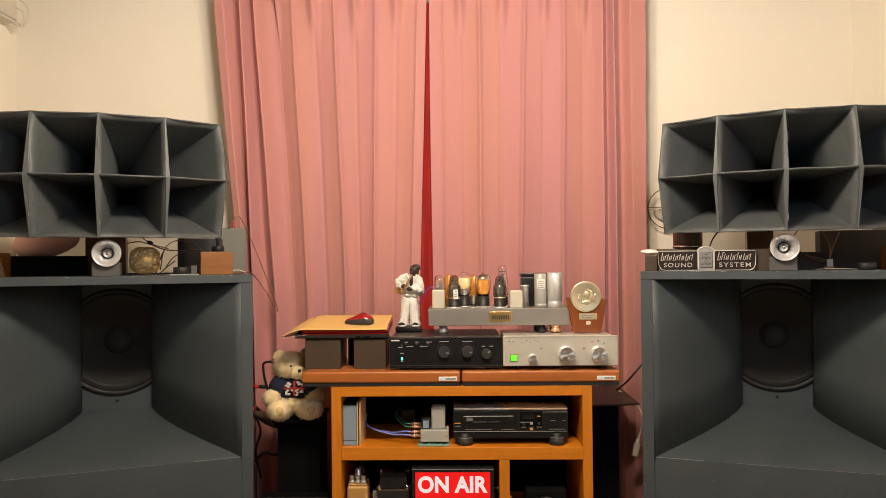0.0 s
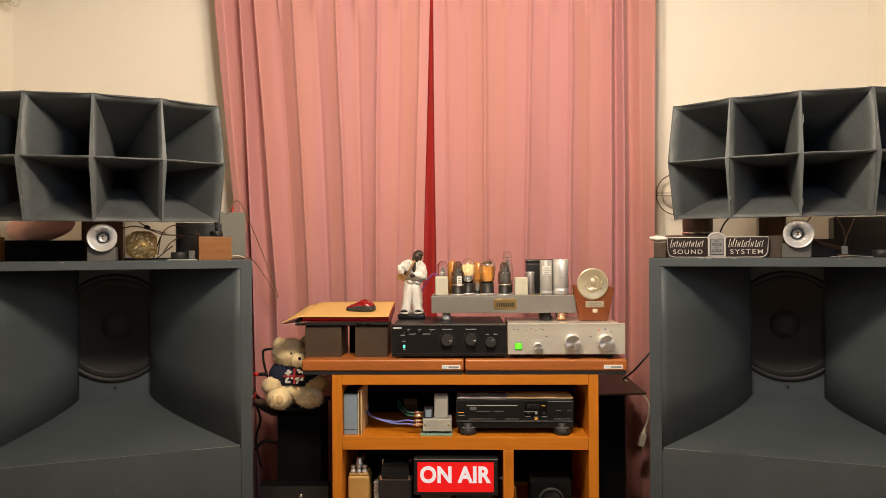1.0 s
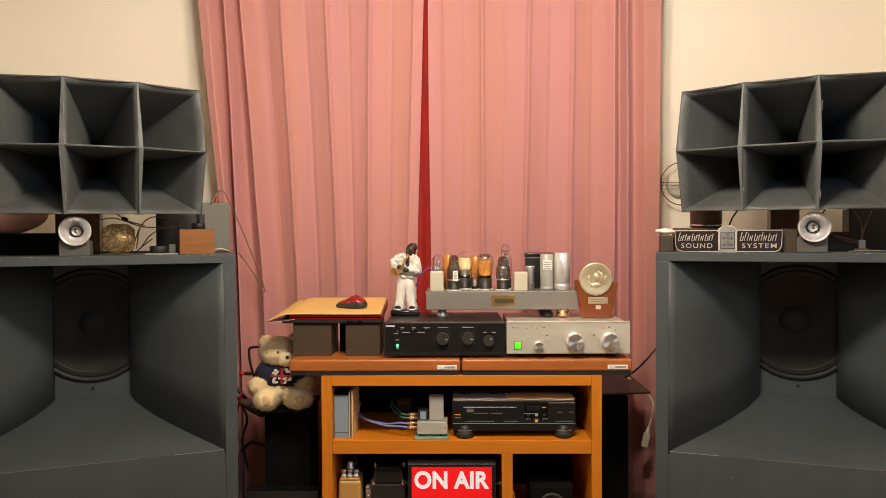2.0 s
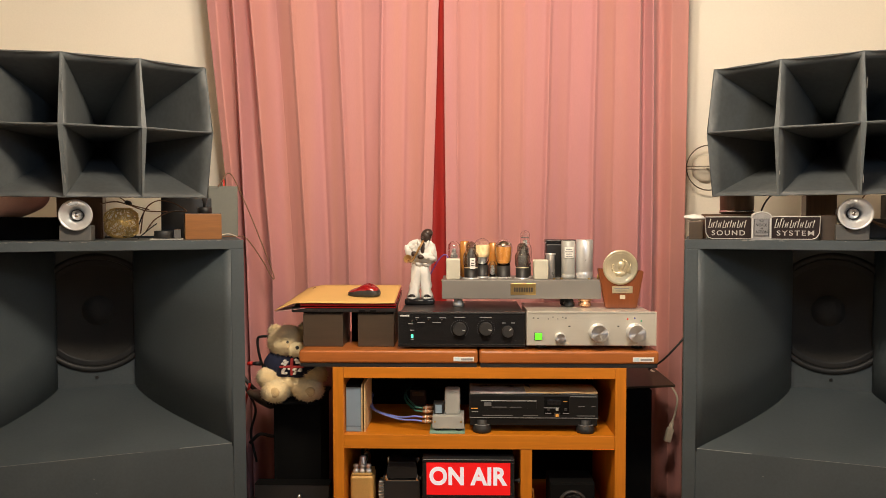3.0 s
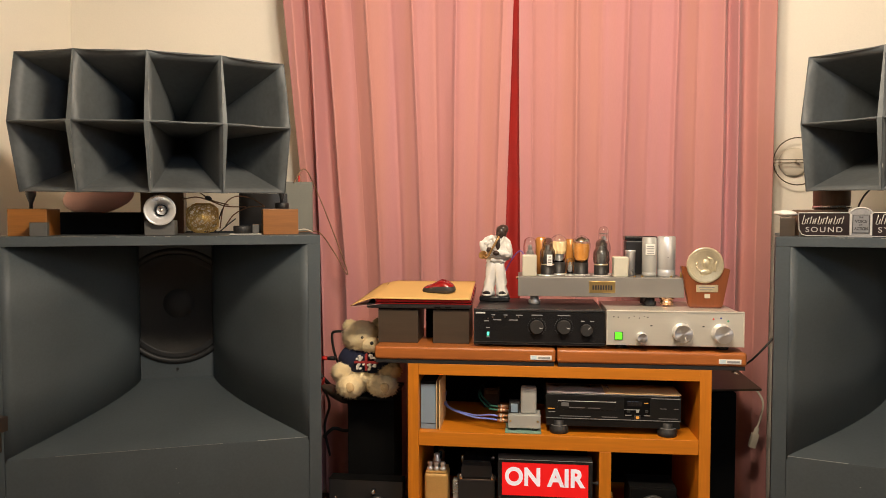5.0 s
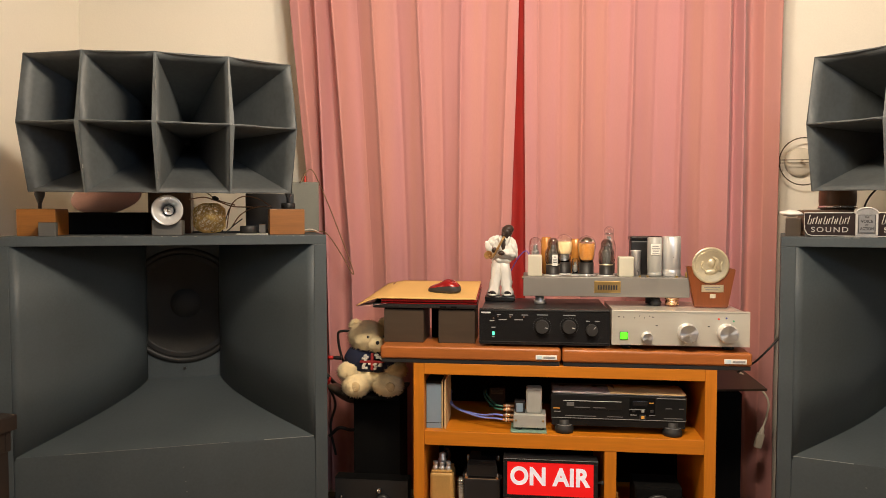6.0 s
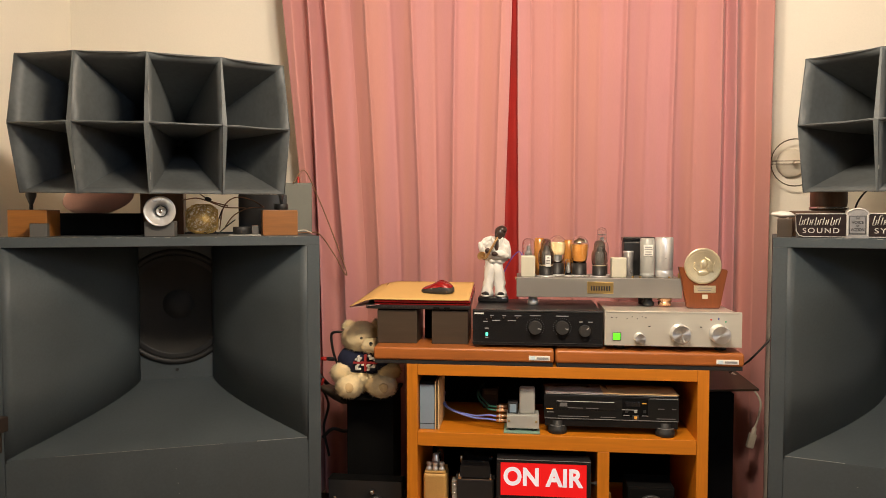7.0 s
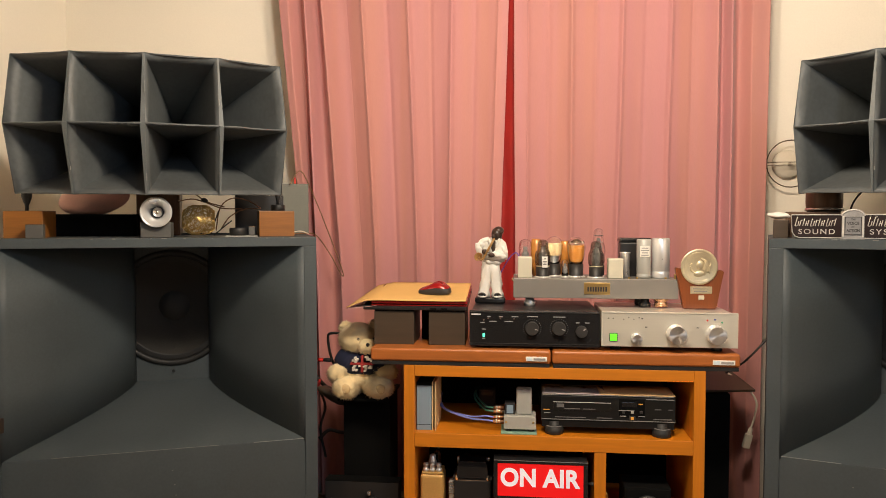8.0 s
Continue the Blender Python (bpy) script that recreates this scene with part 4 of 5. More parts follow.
part("seam", box(-0.146, 0.174, 0.002, 0.242, 0.0195, 0.0235, 0), BLACK_MATT, lt)
part("lid", box(-0.150, 0.176, -0.003, 0.246, 0.0235, 0.0325, 0.004, None, 3), RED_GLOSS, lt, "glossy dark red lid")
part("port", box(-0.125, -0.108, -0.001, 0.004, 0.006, 0.011, 0), CHARCOAL, lt)
for x in (0.062, 0.098):
    part("port", box(x - 0.010, x + 0.010, -0.001, 0.004, 0.004, 0.009, 0), BLACK_MATT, lt)
bm = bmesh.new()
for i in range(14):
    box(-0.088 + 0.010 * i, -0.083 + 0.010 * i, -0.0008, 0.003, 0.003, 0.010, 0, bm)
part("vent", bm, CHARCOAL, lt)
rows = []
for k in range(15):
    v = k / 14
    row = []
    for i in range(33):
        u = i / 32
        x = -0.236 + 0.409 * u + 0.060 * (1 - u) * v
        # flat on the lid, then folded down past the laptop's edge
        past = max(0.0, 0.19 - u) / 0.19
        drop = 0.030 * past ** 1.25
        row.append((x, -0.008 + 0.262 * v + 0.010 * past, 0.0365 - drop * (1 - 0.5 * v) + 0.0012 * noise.noise(Vector((3 * u, 2 * v, 1.7)))))
    rows.append(row)
env = part("envelope", grid_sheet(rows), MANILA, None, "", True)
env.matrix_world = pose(-0.398, 2.735, LT, 8, 0, 0)
thick(env, 0.003, 0)
sleeve = [[(-0.232 + 0.10 * i / 10 + 0.03 * v, -0.002 + 0.15 * v, 0.004 + 0.012 * (i / 10) ** 1.2 - 0.004 * v) for i in range(11)] for v in (0, 0.33, 0.66, 1)]
slv = part("clear_sleeve", grid_sheet(sleeve), CLEAR_PINK, None, "", True)
slv.matrix_world = pose(-0.398, 2.735, LT, 8, 0, 0)
thick(slv, 0.0012, 0)
tagged(slv, "pinkish clear plastic sleeve tucked under the envelope", "sleeve")
tagged(env, "yellow manila envelope drooping over the laptop's edge", "envelope")
ms = thing("computer_mouse", pose(-0.340, 2.82, LT + 0.0525, 8, 0, -18), "red and black computer mouse lying on the envelope", "mouse")


def mouse_shell(low, high):
    """A slice of a mouse body between two shares of its height, with the hump towards one end."""
    rings = []
    for k in range(9):
        t = low + (high - low) * k / 8
        row = []
        for i in range(32):
            a = 2 * math.pi * i / 32
            c, s_ = math.cos(a), math.sin(a)
            grow = math.sqrt(max(1 - t ** 2.6, 0)) * (0.94 + 0.06 * min(1, t / 0.15))
            x = 0.060 * math.copysign(abs(c) ** 0.75, c) * (0.40 + 0.60 * grow)
            y = 0.033 * math.copysign(abs(s_) ** 0.75, s_) * (0.15 + 0.85 * grow) * (1 - 0.10 * c)
            hump = 0.037 * (0.80 + 0.30 * math.exp(-((c - 0.35) / 0.6) ** 2) - 0.22 * max(0, -c))
            row.append((x, y, t * hump))
        rings.append(row)
    bm = bmesh.new()
    v = [[bm.verts.new(p) for p in row] for row in rings]
    for a, b in zip(v, v[1:]):
        for i in range(32):
            bm.faces.new((a[i], a[(i + 1) % 32], b[(i + 1) % 32], b[i]))
    bm.faces.new(v[0])
    bm.faces.new(v[-1])
    return bm


part("shell", mouse_shell(0.0, 0.55), CHARCOAL, ms, "", 40)
part("top_cover", mouse_shell(0.56, 0.985), RED_GLOSS, ms, "glossy red top cover", 40)

# ---- upper shelf of the rack ----
SH = 0.5175
for i, (x0, x1, h, mat, y, lab) in enumerate(((-0.390, -0.340, 0.150, BLUE_BOX, 2.715, "slim blue-grey box file standing on the shelf"), (-0.3385, -0.3345, 0.162, CARD, 2.71, "thin buff record sleeve standing on the shelf"), (-0.329, -0.324, 0.165, CARD, 2.71, "thin buff record sleeve standing on the shelf"))):
    t = thing("box_file" if i == 0 else "record_sleeve", pose((x0 + x1) / 2, y, SH), lab, "file" if i == 0 else "record")
    w = (x1 - x0) / 2
    part("cover", box(-w, w, 0, 0.17, 0, h, 0.001), mat, t)
    if i == 0:
        part("spine_band", box(-w - 0.0004, w + 0.0004, -0.0006, 0.17, 0.018, 0.0195, 0), BLACK_MATT, t)
        part("lid", box(-w - 0.001, w + 0.001, 0.004, 0.168, h, h + 0.010, 0.001), BLACK_MATT, t)

mat_ = part("shelf_mat", box(-0.108, 0.010, 2.695, 2.80, SH, SH + 0.005, 0.001), GREEN_MAT)
tagged(mat_, "pale green mat under the transformer on the shelf", "mat")
tr = thing("step_up_transformer", pose(-0.0455, 2.71, SH + 0.005), "small grey transformer box with copper sockets and a tall can", "transformer")
part("case", box(-0.053, 0.053, 0, 0.075, 0.008, 0.052, 0.002), PALE_GREY, tr)
part("can", box(-0.012, 0.040, 0.015, 0.066, 0.052, 0.137, 0.007, None, 3), PALE_GREY, tr, "tall rounded grey can")
part("small_can", box(-0.050, -0.016, 0.02, 0.06, 0.052, 0.090, 0.001), BLACK, tr)
part("small_can_face", box(-0.044, -0.022, 0.0185, 0.021, 0.056, 0.084, 0.0005), BLUE_BOX, tr)
for x in (-0.045, 0.044):
    part("screw", can(0.0035, 0, 0.002, face_on(x, 0, 0.032), 10, 0.0005), BRASS, tr)
for x in (-0.036, 0.036):
    part("foot", can(0.012, 0, 0.0085, pose(x, 0.015, 0), 16), RUBBER, tr)
for z, y in ((0.030, 0.012), (0.040, 0.03), (0.055, 0.045), (0.064, 0.060)):
    p = part("socket", lathe([(0, 0), (0.0048, 0), (0.0048, 0.010), (0.0062, 0.011), (0.0062, 0.020), (0.005, 0.022), (0.005, 0.036), (0, 0.036)], pose(-0.053, y, z, 0, -90, 0), 14), COPPER, tr, "", True)
    part("collar", can(0.0068, 0.022, 0.026, pose(-0.053, y, z, 0, -90, 0), 14, 0.0005), WHITE_PLASTIC, p)
for dz, mat, far in ((0.030, BLUE_WIRE, (-0.300, 2.80, SH + 0.048)), (0.040, BLUE_WIRE, (-0.296, 2.82, SH + 0.042)), (0.055, GREEN_WIRE, (-0.197, 2.84, SH + 0.072)), (0.064, GREEN_WIRE, (-0.192, 2.85, SH + 0.080))):
    y, z, q = 2.722 + (dz - 0.03) * 1.2, SH + 0.005 + dz, Vector(far)
    mid = (q + Vector((-0.134, y, z))) / 2 + Vector((0, 0, -0.010))
    c = part("signal_cable", cable([(-0.134, y, z), (-0.160, y + 0.005, z + 0.002), mid, q, (q.x - 0.030 if mat == BLUE_WIRE else q.x - 0.01, q.y + 0.07, q.z + 0.010), (q.x - 0.045 if mat == BLUE_WIRE else q.x, 3.06, q.z)], 0.0032), mat, None, "", True)
    tagged(c, "blue signal cable plugged into the transformer" if mat == BLUE_WIRE else "dark green signal cable plugged into the transformer", "cable", "signal cables")

cd = thing("disc_player", pose(0.240, 2.715, SH), "black compact disc player on round isolation feet", "disc player")
part("case", box(-0.214, 0.214, 0.010, 0.33, 0.042, 0.128, 0.002), BLACK, cd)
part("front_panel", box(-0.2155, 0.2155, 0, 0.011, 0.050, 0.1275, 0.0015), PLAYER_BLACK, cd)
part("lower_panel", box(-0.213, 0.213, 0.003, 0.012, 0.024, 0.0485, 0.001), PLAYER_BLACK, cd)
part("trim_line", box(-0.2155, 0.2155, -0.0012, 0.001, 0.0495, 0.0512, 0), GREY_INK, cd)
part("disc_tray", box(-0.176, 0.010, -0.0015, 0.001, 0.080, 0.108, 0.0006), PLAYER_BLACK, cd)
part("tray_edge", box(-0.176, 0.010, -0.0022, 0.001, 0.1070, 0.1085, 0), WHITE_INK, cd)
part("display", box(0.036, 0.118, -0.0012, 0.001, 0.062, 0.122, 0.0005), BLACK_MATT, cd)
part("display_glass", box(0.046, 0.092, -0.0022, 0.001, 0.096, 0.112, 0.0005), BLACK_GLOSS, cd)
bar_parts("logo", [(-0.153, 0.0965, 0.024)], -0.0014, 0.012, DIM_INK, cd)
bar_parts("lettering", [(-0.115, 0.0865, 0.05), (-0.06, 0.0865, 0.04), (-0.12, 0.058, 0.10), (-0.01, 0.058, 0.05), (0.160, 0.090, 0.020), (0.20, 0.090, 0.014), (0.175, 0.058, 0.06)], -0.0004, 0.0025, DIM_INK, cd)
part("panel_edge", box(0.122, 0.212, -0.0012, 0.001, 0.1215, 0.1235, 0), GREY_INK, cd)
bar_parts("orange_mark", [(-0.198, 0.082, 0.022), (0.105, 0.107, 0.014)], -0.0014, 0.0028, AMBER_LED, cd)
bar_parts("white_mark", [(-0.196, 0.071, 0.022), (0.049, 0.0665, 0.020), (0.108, 0.0665, 0.020), (0.060, 0.085, 0.050)], -0.0014, 0.0022, GREY_INK, cd)
for x, z in ((0.050, 0.080), (0.0785, 0.080), (0.107, 0.080)):
    part("button", box(x - 0.0045, x + 0.0045, -0.0035, 0.001, z - 0.0045, z + 0.0045, 0.001), PALE_GREY if x == 0.0785 else CHARCOAL, cd)
part("play_button", box(0.0735, 0.0835, -0.004, 0.001, 0.055, 0.0645, 0.001), AMBER_LED, cd, "small lit amber button")
part("play_frame", box(0.0685, 0.0885, -0.0025, 0.001, 0.052, 0.068, 0.001), CHARCOAL, cd)
for x in (-0.172, 0.175):
    for y in (0.015, 0.26):
        f = part("isolation_foot", lathe([(0, 0), (0.029, 0), (0.031, 0.003), (0.031, 0.017), (0.028, 0.020), (0.028, 0.025), (0.020, 0.030), (0.020, 0.0425), (0, 0.0425)], pose(x, y, 0), 28), RUBBER, cd, "", True)
        part("ring", can(0.0285, 0.0255, 0.0275, pose(x, y, 0), 28, 0.0005), DIM_INK, f)
tap = thing("power_tap", pose(-0.165, 3.00, SH), "small grey power tap at the back of the shelf", "power tap")
part("body", box(-0.03, 0.03, 0, 0.04, 0.0, 0.075, 0.003), BLACK, tap)
part("face", box(-0.022, 0.022, -0.002, 0.001, 0.052, 0.066, 0.001), STAND_GREY, tap)
CDT = SH + 0.1285
CLEAR = surface("clear_sleeve", (0.46, 0.44, 0.45), 0.15, 0.1, 0.35, 25, 90, 0.3)
for x0, x1, y0, y1, z0, mat, lab in ((0.03, 0.452, 2.720, 2.86, 0, PAPER, "loose white paper sheets lying on the disc player"), (0.215, 0.455, 2.716, 2.84, 0.0034, CARD, "buff paper folder lying on the disc player"), (0.028, 0.235, 2.717, 2.83, 0.0034, CLEAR, "glossy clear plastic sleeve on the disc player")):
    nx, rows = 16, []
    for k in range(5):
        rows.append([(x0 + (x1 - x0) * i / nx, y0 + (y1 - y0) * k / 4, CDT + z0 + 0.0015 + (0.0011 if z0 else 0.0005) * (1 + math.sin(i * 0.8 + k * 0.5))) for i in range(nx + 1)])
    sh = part("paper_sheet", grid_sheet(rows), mat, None, "", True)
    thick(sh, 0.0025 if z0 == 0 else 0.0018, 0)
    tagged(sh, lab, "paper")

# ---- lower shelf ----
LS = 0.2255
brass = thing("tan_transformer", pose(-0.3415, 2.735, LS), "tan lacquered transformer can with chrome terminals", "transformer")
part("can", box(-0.040, 0.040, 0, 0.085, 0, 0.132, 0.010, None, 3), GOLDTAN, brass)
part("lid", box(-0.036, 0.036, 0.004, 0.081, 0.132, 0.140, 0.003), GOLDTAN, brass)
for i, x in enumerate((-0.022, 0, 0.022)):
    part("terminal", lathe([(0, 0.140), (0.0105, 0.140), (0.0105, 0.150), (0.0075, 0.152), (0.0075, 0.160), (0.0095, 0.161), (0.0085, 0.168), (0, 0.170)], pose(x, 0.016, 0), 16), SPUN, brass, "", True)
part("terminal", lathe([(0, 0.14), (0.014, 0.14), (0.014, 0.168), (0.011, 0.172), (0.011, 0.186), (0.006, 0.190), (0, 0.190)], pose(-0.002, 0.042, 0), 18), SPUN, brass, "", True)
part("terminal", lathe([(0, 0.14), (0.012, 0.14), (0.013, 0.185), (0.009, 0.206), (0, 0.21)], pose(0.012, 0.060, 0), 14), SMOKE_GLASS, brass, "", True)
bt = thing("black_transformer", pose(-0.204, 2.735, LS), "black power transformer with bolted end covers", "transformer")
part("lower_cover", box(-0.062, 0.062, 0, 0.10, 0, 0.118, 0.004), BLACK, bt)
part("core", box(-0.066, 0.066, 0.008, 0.092, 0.118, 0.128, 0.001), CHARCOAL, bt)
part("upper_cover", lathe([(0, 0.128), (1.0, 0.128), (0.96, 0.165), (0.86, 0.182), (0, 0.184)], pose(0, 0.05, 0, 0, 0, 45) @ Matrix.Diagonal((0.074, 0.074, 1, 1)), 4), BLACK_GLOSS, bt)
part("rear_stack", box(-0.01, 0.05, 0.10, 0.15, 0, 0.215, 0.003), BLACK_MATT, bt)
for x in (-0.052, 0.052):
    part("bolt", lathe([(0, 0.118), (0.0065, 0.118), (0.0065, 0.132), (0.004, 0.137), (0, 0.138)], pose(x, 0.004, 0), 12), CHROME, bt, "", True)
    part("bolt", lathe([(0, 0.150), (0.006, 0.150), (0.006, 0.172), (0.003, 0.176), (0, 0.176)], pose(x, 0.075, 0), 12), CHROME, bt, "", True)
# bright strips added as highlights along the glossy black edges
for x0, x1, y, z in ((-0.040, 0.040, -0.0006, 0.150), (-0.058, 0.058, -0.0006, 0.1175), (-0.050, 0.050, 0.006, 0.1285)):
    part("highlight_strip", box(x0, x1, y, y + 0.003, z, z + 0.0022, 0), CHROME, bt)
tb = thing("terminal_strip", pose(-0.277, 2.76, LS), "small metal terminal strip between the transformers", "terminal strip")
part("strip", box(-0.008, 0.008, 0, 0.03, 0, 0.105, 0.001), PALE_GREY, tb)
for i in range(5):
    part("lug", cable([(-0.012, -0.002, 0.06 + 0.010 * i), (0.0, -0.004, 0.062 + 0.010 * i), (0.013, -0.002, 0.06 + 0.010 * i)], 0.0016, 5), CHROME, tb, "", True)
for x0, x1 in ((-0.105, 0.004), (0.026, 0.150)):
    t = thing("storage_box", pose((x0 + x1) / 2, 2.70, LS), "small dark brown box under the illuminated sign", "box", "boxes under the sign")
    w = (x1 - x0) / 2
    part("body", box(-w, w, 0, 0.12, 0, 0.078, 0.001), DARKWOOD if x0 < 0 else BLACK, t)
    part("lid_edge", box(-w - 0.001, w + 0.001, -0.0015, 0.12, 0.0785, 0.0815, 0.0005), CHARCOAL, t)
sg = thing("on_air_sign", pose(0.0215, 2.672, LS + 0.083), "red illuminated on-air sign in a black metal frame", "sign")
part("frame", box(-0.152, 0.152, 0.004, 0.055, 0, 0.132, 0.002), BLACK, sg)
for a in ((-0.152, 0.152, 0.120, 0.132), (-0.152, 0.152, 0, 0.011), (-0.152, -0.139, 0.0112, 0.1198), (0.139, 0.152, 0.0112, 0.1198)):
    part("frame_lip", box(a[0], a[1], 0, 0.006, a[2], a[3], 0.0012), BLACK_GLOSS, sg)
part("panel", box(-0.1385, 0.1385, 0.0015, 0.0045, 0.0115, 0.1195, 0), RED_SIGN, sg, "lit red panel")
# a pale strip drawn as the highlight on the frame's top edge
part("highlight_strip", box(-0.150, 0.152, -0.0008, 0.001, 0.1295, 0.1310, 0), GREY_INK, sg)
lettering("lettering", "ON AIR", 0.083, face_on(0, 0.001, 0.0745), WHITE_SIGN, sg, 0.0005, 0, 0.0032, 1, 1.04, (0.258, 0.062))
part("side_knob", lathe([(0, 0), (0.004, 0), (0.004, 0.012), (0.007, 0.013), (0.007, 0.020), (0, 0.020)], pose(0.152, 0.02, 0.055, 0, 90, 0), 12), CHARCOAL, sg, "", True)
cm = thing("round_meter_box", pose(0.372, 2.72, LS), "black box with a dark-ringed round glass on the front", "meter")
part("body", box(-0.075, 0.075, 0, 0.12, 0, 0.122, 0.003), BLACK_MATT, cm)
part("front", box(-0.070, 0.070, -0.003, 0.002, 0.006, 0.117, 0.002), BLACK_MATT, cm)
r_ = part("ring", lathe([(0.048, 0), (0.048, 0.010), (0.044, 0.012), (0.040, 0.010), (0.040, 0.002)], face_on(0.0, -0.003, 0.050), 40), CHARCOAL, cm, "dark metal ring", True)
part("glass", lathe([(0.041, 0.002), (0.03, 0.006), (0, 0.008)], face_on(0.0, -0.003, 0.050), 40), BLACK_GLOSS, r_, "", True)
rod = part("brass_rod", cable([(0.2405, 2.70, LS + 0.002), (0.243, 2.70, LS + 0.05), (0.236, 2.695, LS + 0.11)], 0.003), BRASS, None, "", True)
tagged(rod, "thin bent brass rod leaning on the divider", "rod")

# ---- beside the rack ----
ped = thing("black_stand", pose(-0.60, 2.842, 0), "tall matt black speaker stand under the teddy bear", "stand")
part("column", box(-0.086, 0.086, 0.058, 0.22, 0, 0.578, 0.002), BLACK_MATT, ped)
part("top_plate", box(-0.090, 0.094, -0.015, 0.23, 0.578, 0.588, 0.002), BLACK_MATT, ped)
ampb = thing("black_power_box", pose(-0.608, 2.842, 0), "black metal power unit with chrome knobs beside the rack", "amplifier")
part("case", box(-0.134, 0.134, 0.0, 0.053, 0, 0.283, 0.002), BLACK, ampb)
part("top_rim", box(-0.135, 0.135, -0.001, 0.054, 0.2835, 0.287, 0.001), BLACK_MATT, ampb)
part("knob", lathe([(0, 0), (0.010, 0), (0.010, 0.012), (0.007, 0.018), (0, 0.020)], face_on(0.029, 0, 0.248), 20), CHROME, ampb, "", True)
part("knob", lathe([(0, 0), (0.006, 0), (0.006, 0.010), (0, 0.012)], face_on(-0.110, 0, 0.220), 16), CHROME, ampb, "", True)
part("dial", lathe([(0, 0), (0.028, 0), (0.028, 0.012), (0.024, 0.016), (0, 0.016)], face_on(0.041, 0, 0.205), 28), CHARCOAL, ampb, "", True)
st2 = thing("black_stand", pose(0.640, 2.99, 0), "tall black stand with a wide dark shelf plate on top", "stand")
part("column", box(-0.10, 0.066, 0, 0.19, 0, 0.598, 0.002), BLACK_MATT, st2)
part("shelf_plate", box(-0.11, 0.158, 0.0, 0.25, 0, 0.009, 0.002), DARKWOOD, st2, "dark brown shelf plate, slightly tilted").matrix_local = pose(0.004, 0.0, 0.603, 8, 0, 9)

# teddy bear
fur, navy, nose, wk, rk, pad = [bmesh.new() for _ in range(6)]


def furry(x, y, z, rx, ry, rz, turn=(0, 0, 0), n=1500, hair=0.0085):
    blob(x, y, z, rx, ry, rz, fur, turn, 3, 0.006, 45)
    m = pose(x, y, z, *turn)
    for i in range(n):
        d = Vector((random.gauss(0, 1), random.gauss(0, 1), random.gauss(0, 1))).normalized()
        p = m @ Vector((d.x * rx * 0.98, d.y * ry * 0.98, d.z * rz * 0.98))
        up = (m.to_3x3() @ Vector((d.x / rx, d.y / ry, d.z / rz))).normalized()
        side = up.orthogonal().normalized() * 0.0017
        other = up.cross(side)
        tip = p + (up + 0.55 * Vector((random.uniform(-1, 1), random.uniform(-1, 1), random.uniform(-1, 0.6)))) * hair * random.uniform(0.6, 1.2)
        a, b, c, t = (fur.verts.new(q) for q in (p + side, p - 0.5 * side + other, p - 0.5 * side - other, tip))
        fur.faces.new((a, b, t)), fur.faces.new((b, c, t)), fur.faces.new((c, a, t))


furry(-0.022, -0.010, 0.222, 0.070, 0.060, 0.060)
furry(0.018, -0.052, 0.200, 0.036, 0.026, 0.030, (0, 0, 0), 260, 0.006)
furry(-0.070, 0.002, 0.262, 0.022, 0.012, 0.022, (0, 0, 0), 420)
furry(0.038, 0.004, 0.268, 0.022, 0.012, 0.022, (0, 0, 0), 420)
blob(-0.015, 0.0, 0.125, 0.080, 0.062, 0.066, navy, (0, 0, 0), 3, 0.004, 40)
blob(-0.060, -0.015, 0.140, 0.046, 0.040, 0.050, navy, (0, 35, 0), 3, 0.003, 40)
blob(0.048, -0.015, 0.135, 0.036, 0.040, 0.052, navy, (0, -25, 0), 3, 0.003, 40)
furry(-0.088, -0.045, 0.088, 0.036, 0.040, 0.034, (0, 40, 0), 1100)
furry(0.082, -0.030, 0.092, 0.040, 0.036, 0.030, (0, -25, 0), 1100)
furry(-0.020, -0.005, 0.062, 0.072, 0.058, 0.048, (0, 0, 0), 1100)
furry(-0.052, -0.062, 0.042, 0.046, 0.062, 0.042, (0, 0, -12), 1500)
furry(0.060, -0.055, 0.044, 0.052, 0.058, 0.040, (0, 0, 16), 1500)
blob(-0.046, -0.116, 0.046, 0.018, 0.009, 0.020, pad, (0, 0, 0), 2)
blob(0.076, -0.105, 0.046, 0.018, 0.009, 0.020, pad, (0, 0, 12), 2)
blob(0.026, -0.075, 0.208, 0.0070, 0.005, 0.0085, nose, (0, 0, 0), 2)
for x in (-0.010, 0.044):
    blob(x, -0.066 if x < 0 else -0.048, 0.228, 0.0050, 0.005, 0.0055, nose, (0, 0, 0), 2)
for i in range(46):
    u, v = random.uniform(-1, 1), random.uniform(-1, 1)
    if abs(u) < 0.22 or abs(v) < 0.2:
        continue
    x, z = 0.004 + 0.036 * u, 0.134 + 0.028 * v
    box(x - 0.0045, x + 0.0045, -0.074 - 0.002 * (1 - u * u), -0.058, z - 0.0035, z + 0.0035, 0.001, wk, 1)
for i in range(9):
    x = -0.034 + 0.0095 * i
    box(x - 0.005, x + 0.005, -0.0745, -0.058, 0.130, 0.138, 0.001, rk, 1)
    z = 0.106 + 0.007 * i
    box(0.000, 0.009, -0.0748, -0.055, z - 0.004, z + 0.004, 0.001, rk, 1)
one_mesh("teddy_bear", [(fur, FUR), (navy, NAVY), (nose, BAKELITE), (wk, WHITE_KNIT), (rk, RED_KNIT), (pad, CARD)], "cream teddy bear in a navy flag sweater on a stand", "teddy bear", pose(-0.606, 2.895, 0.588) @ Matrix.Diagonal((1.0, 0.92, 0.93, 1)))


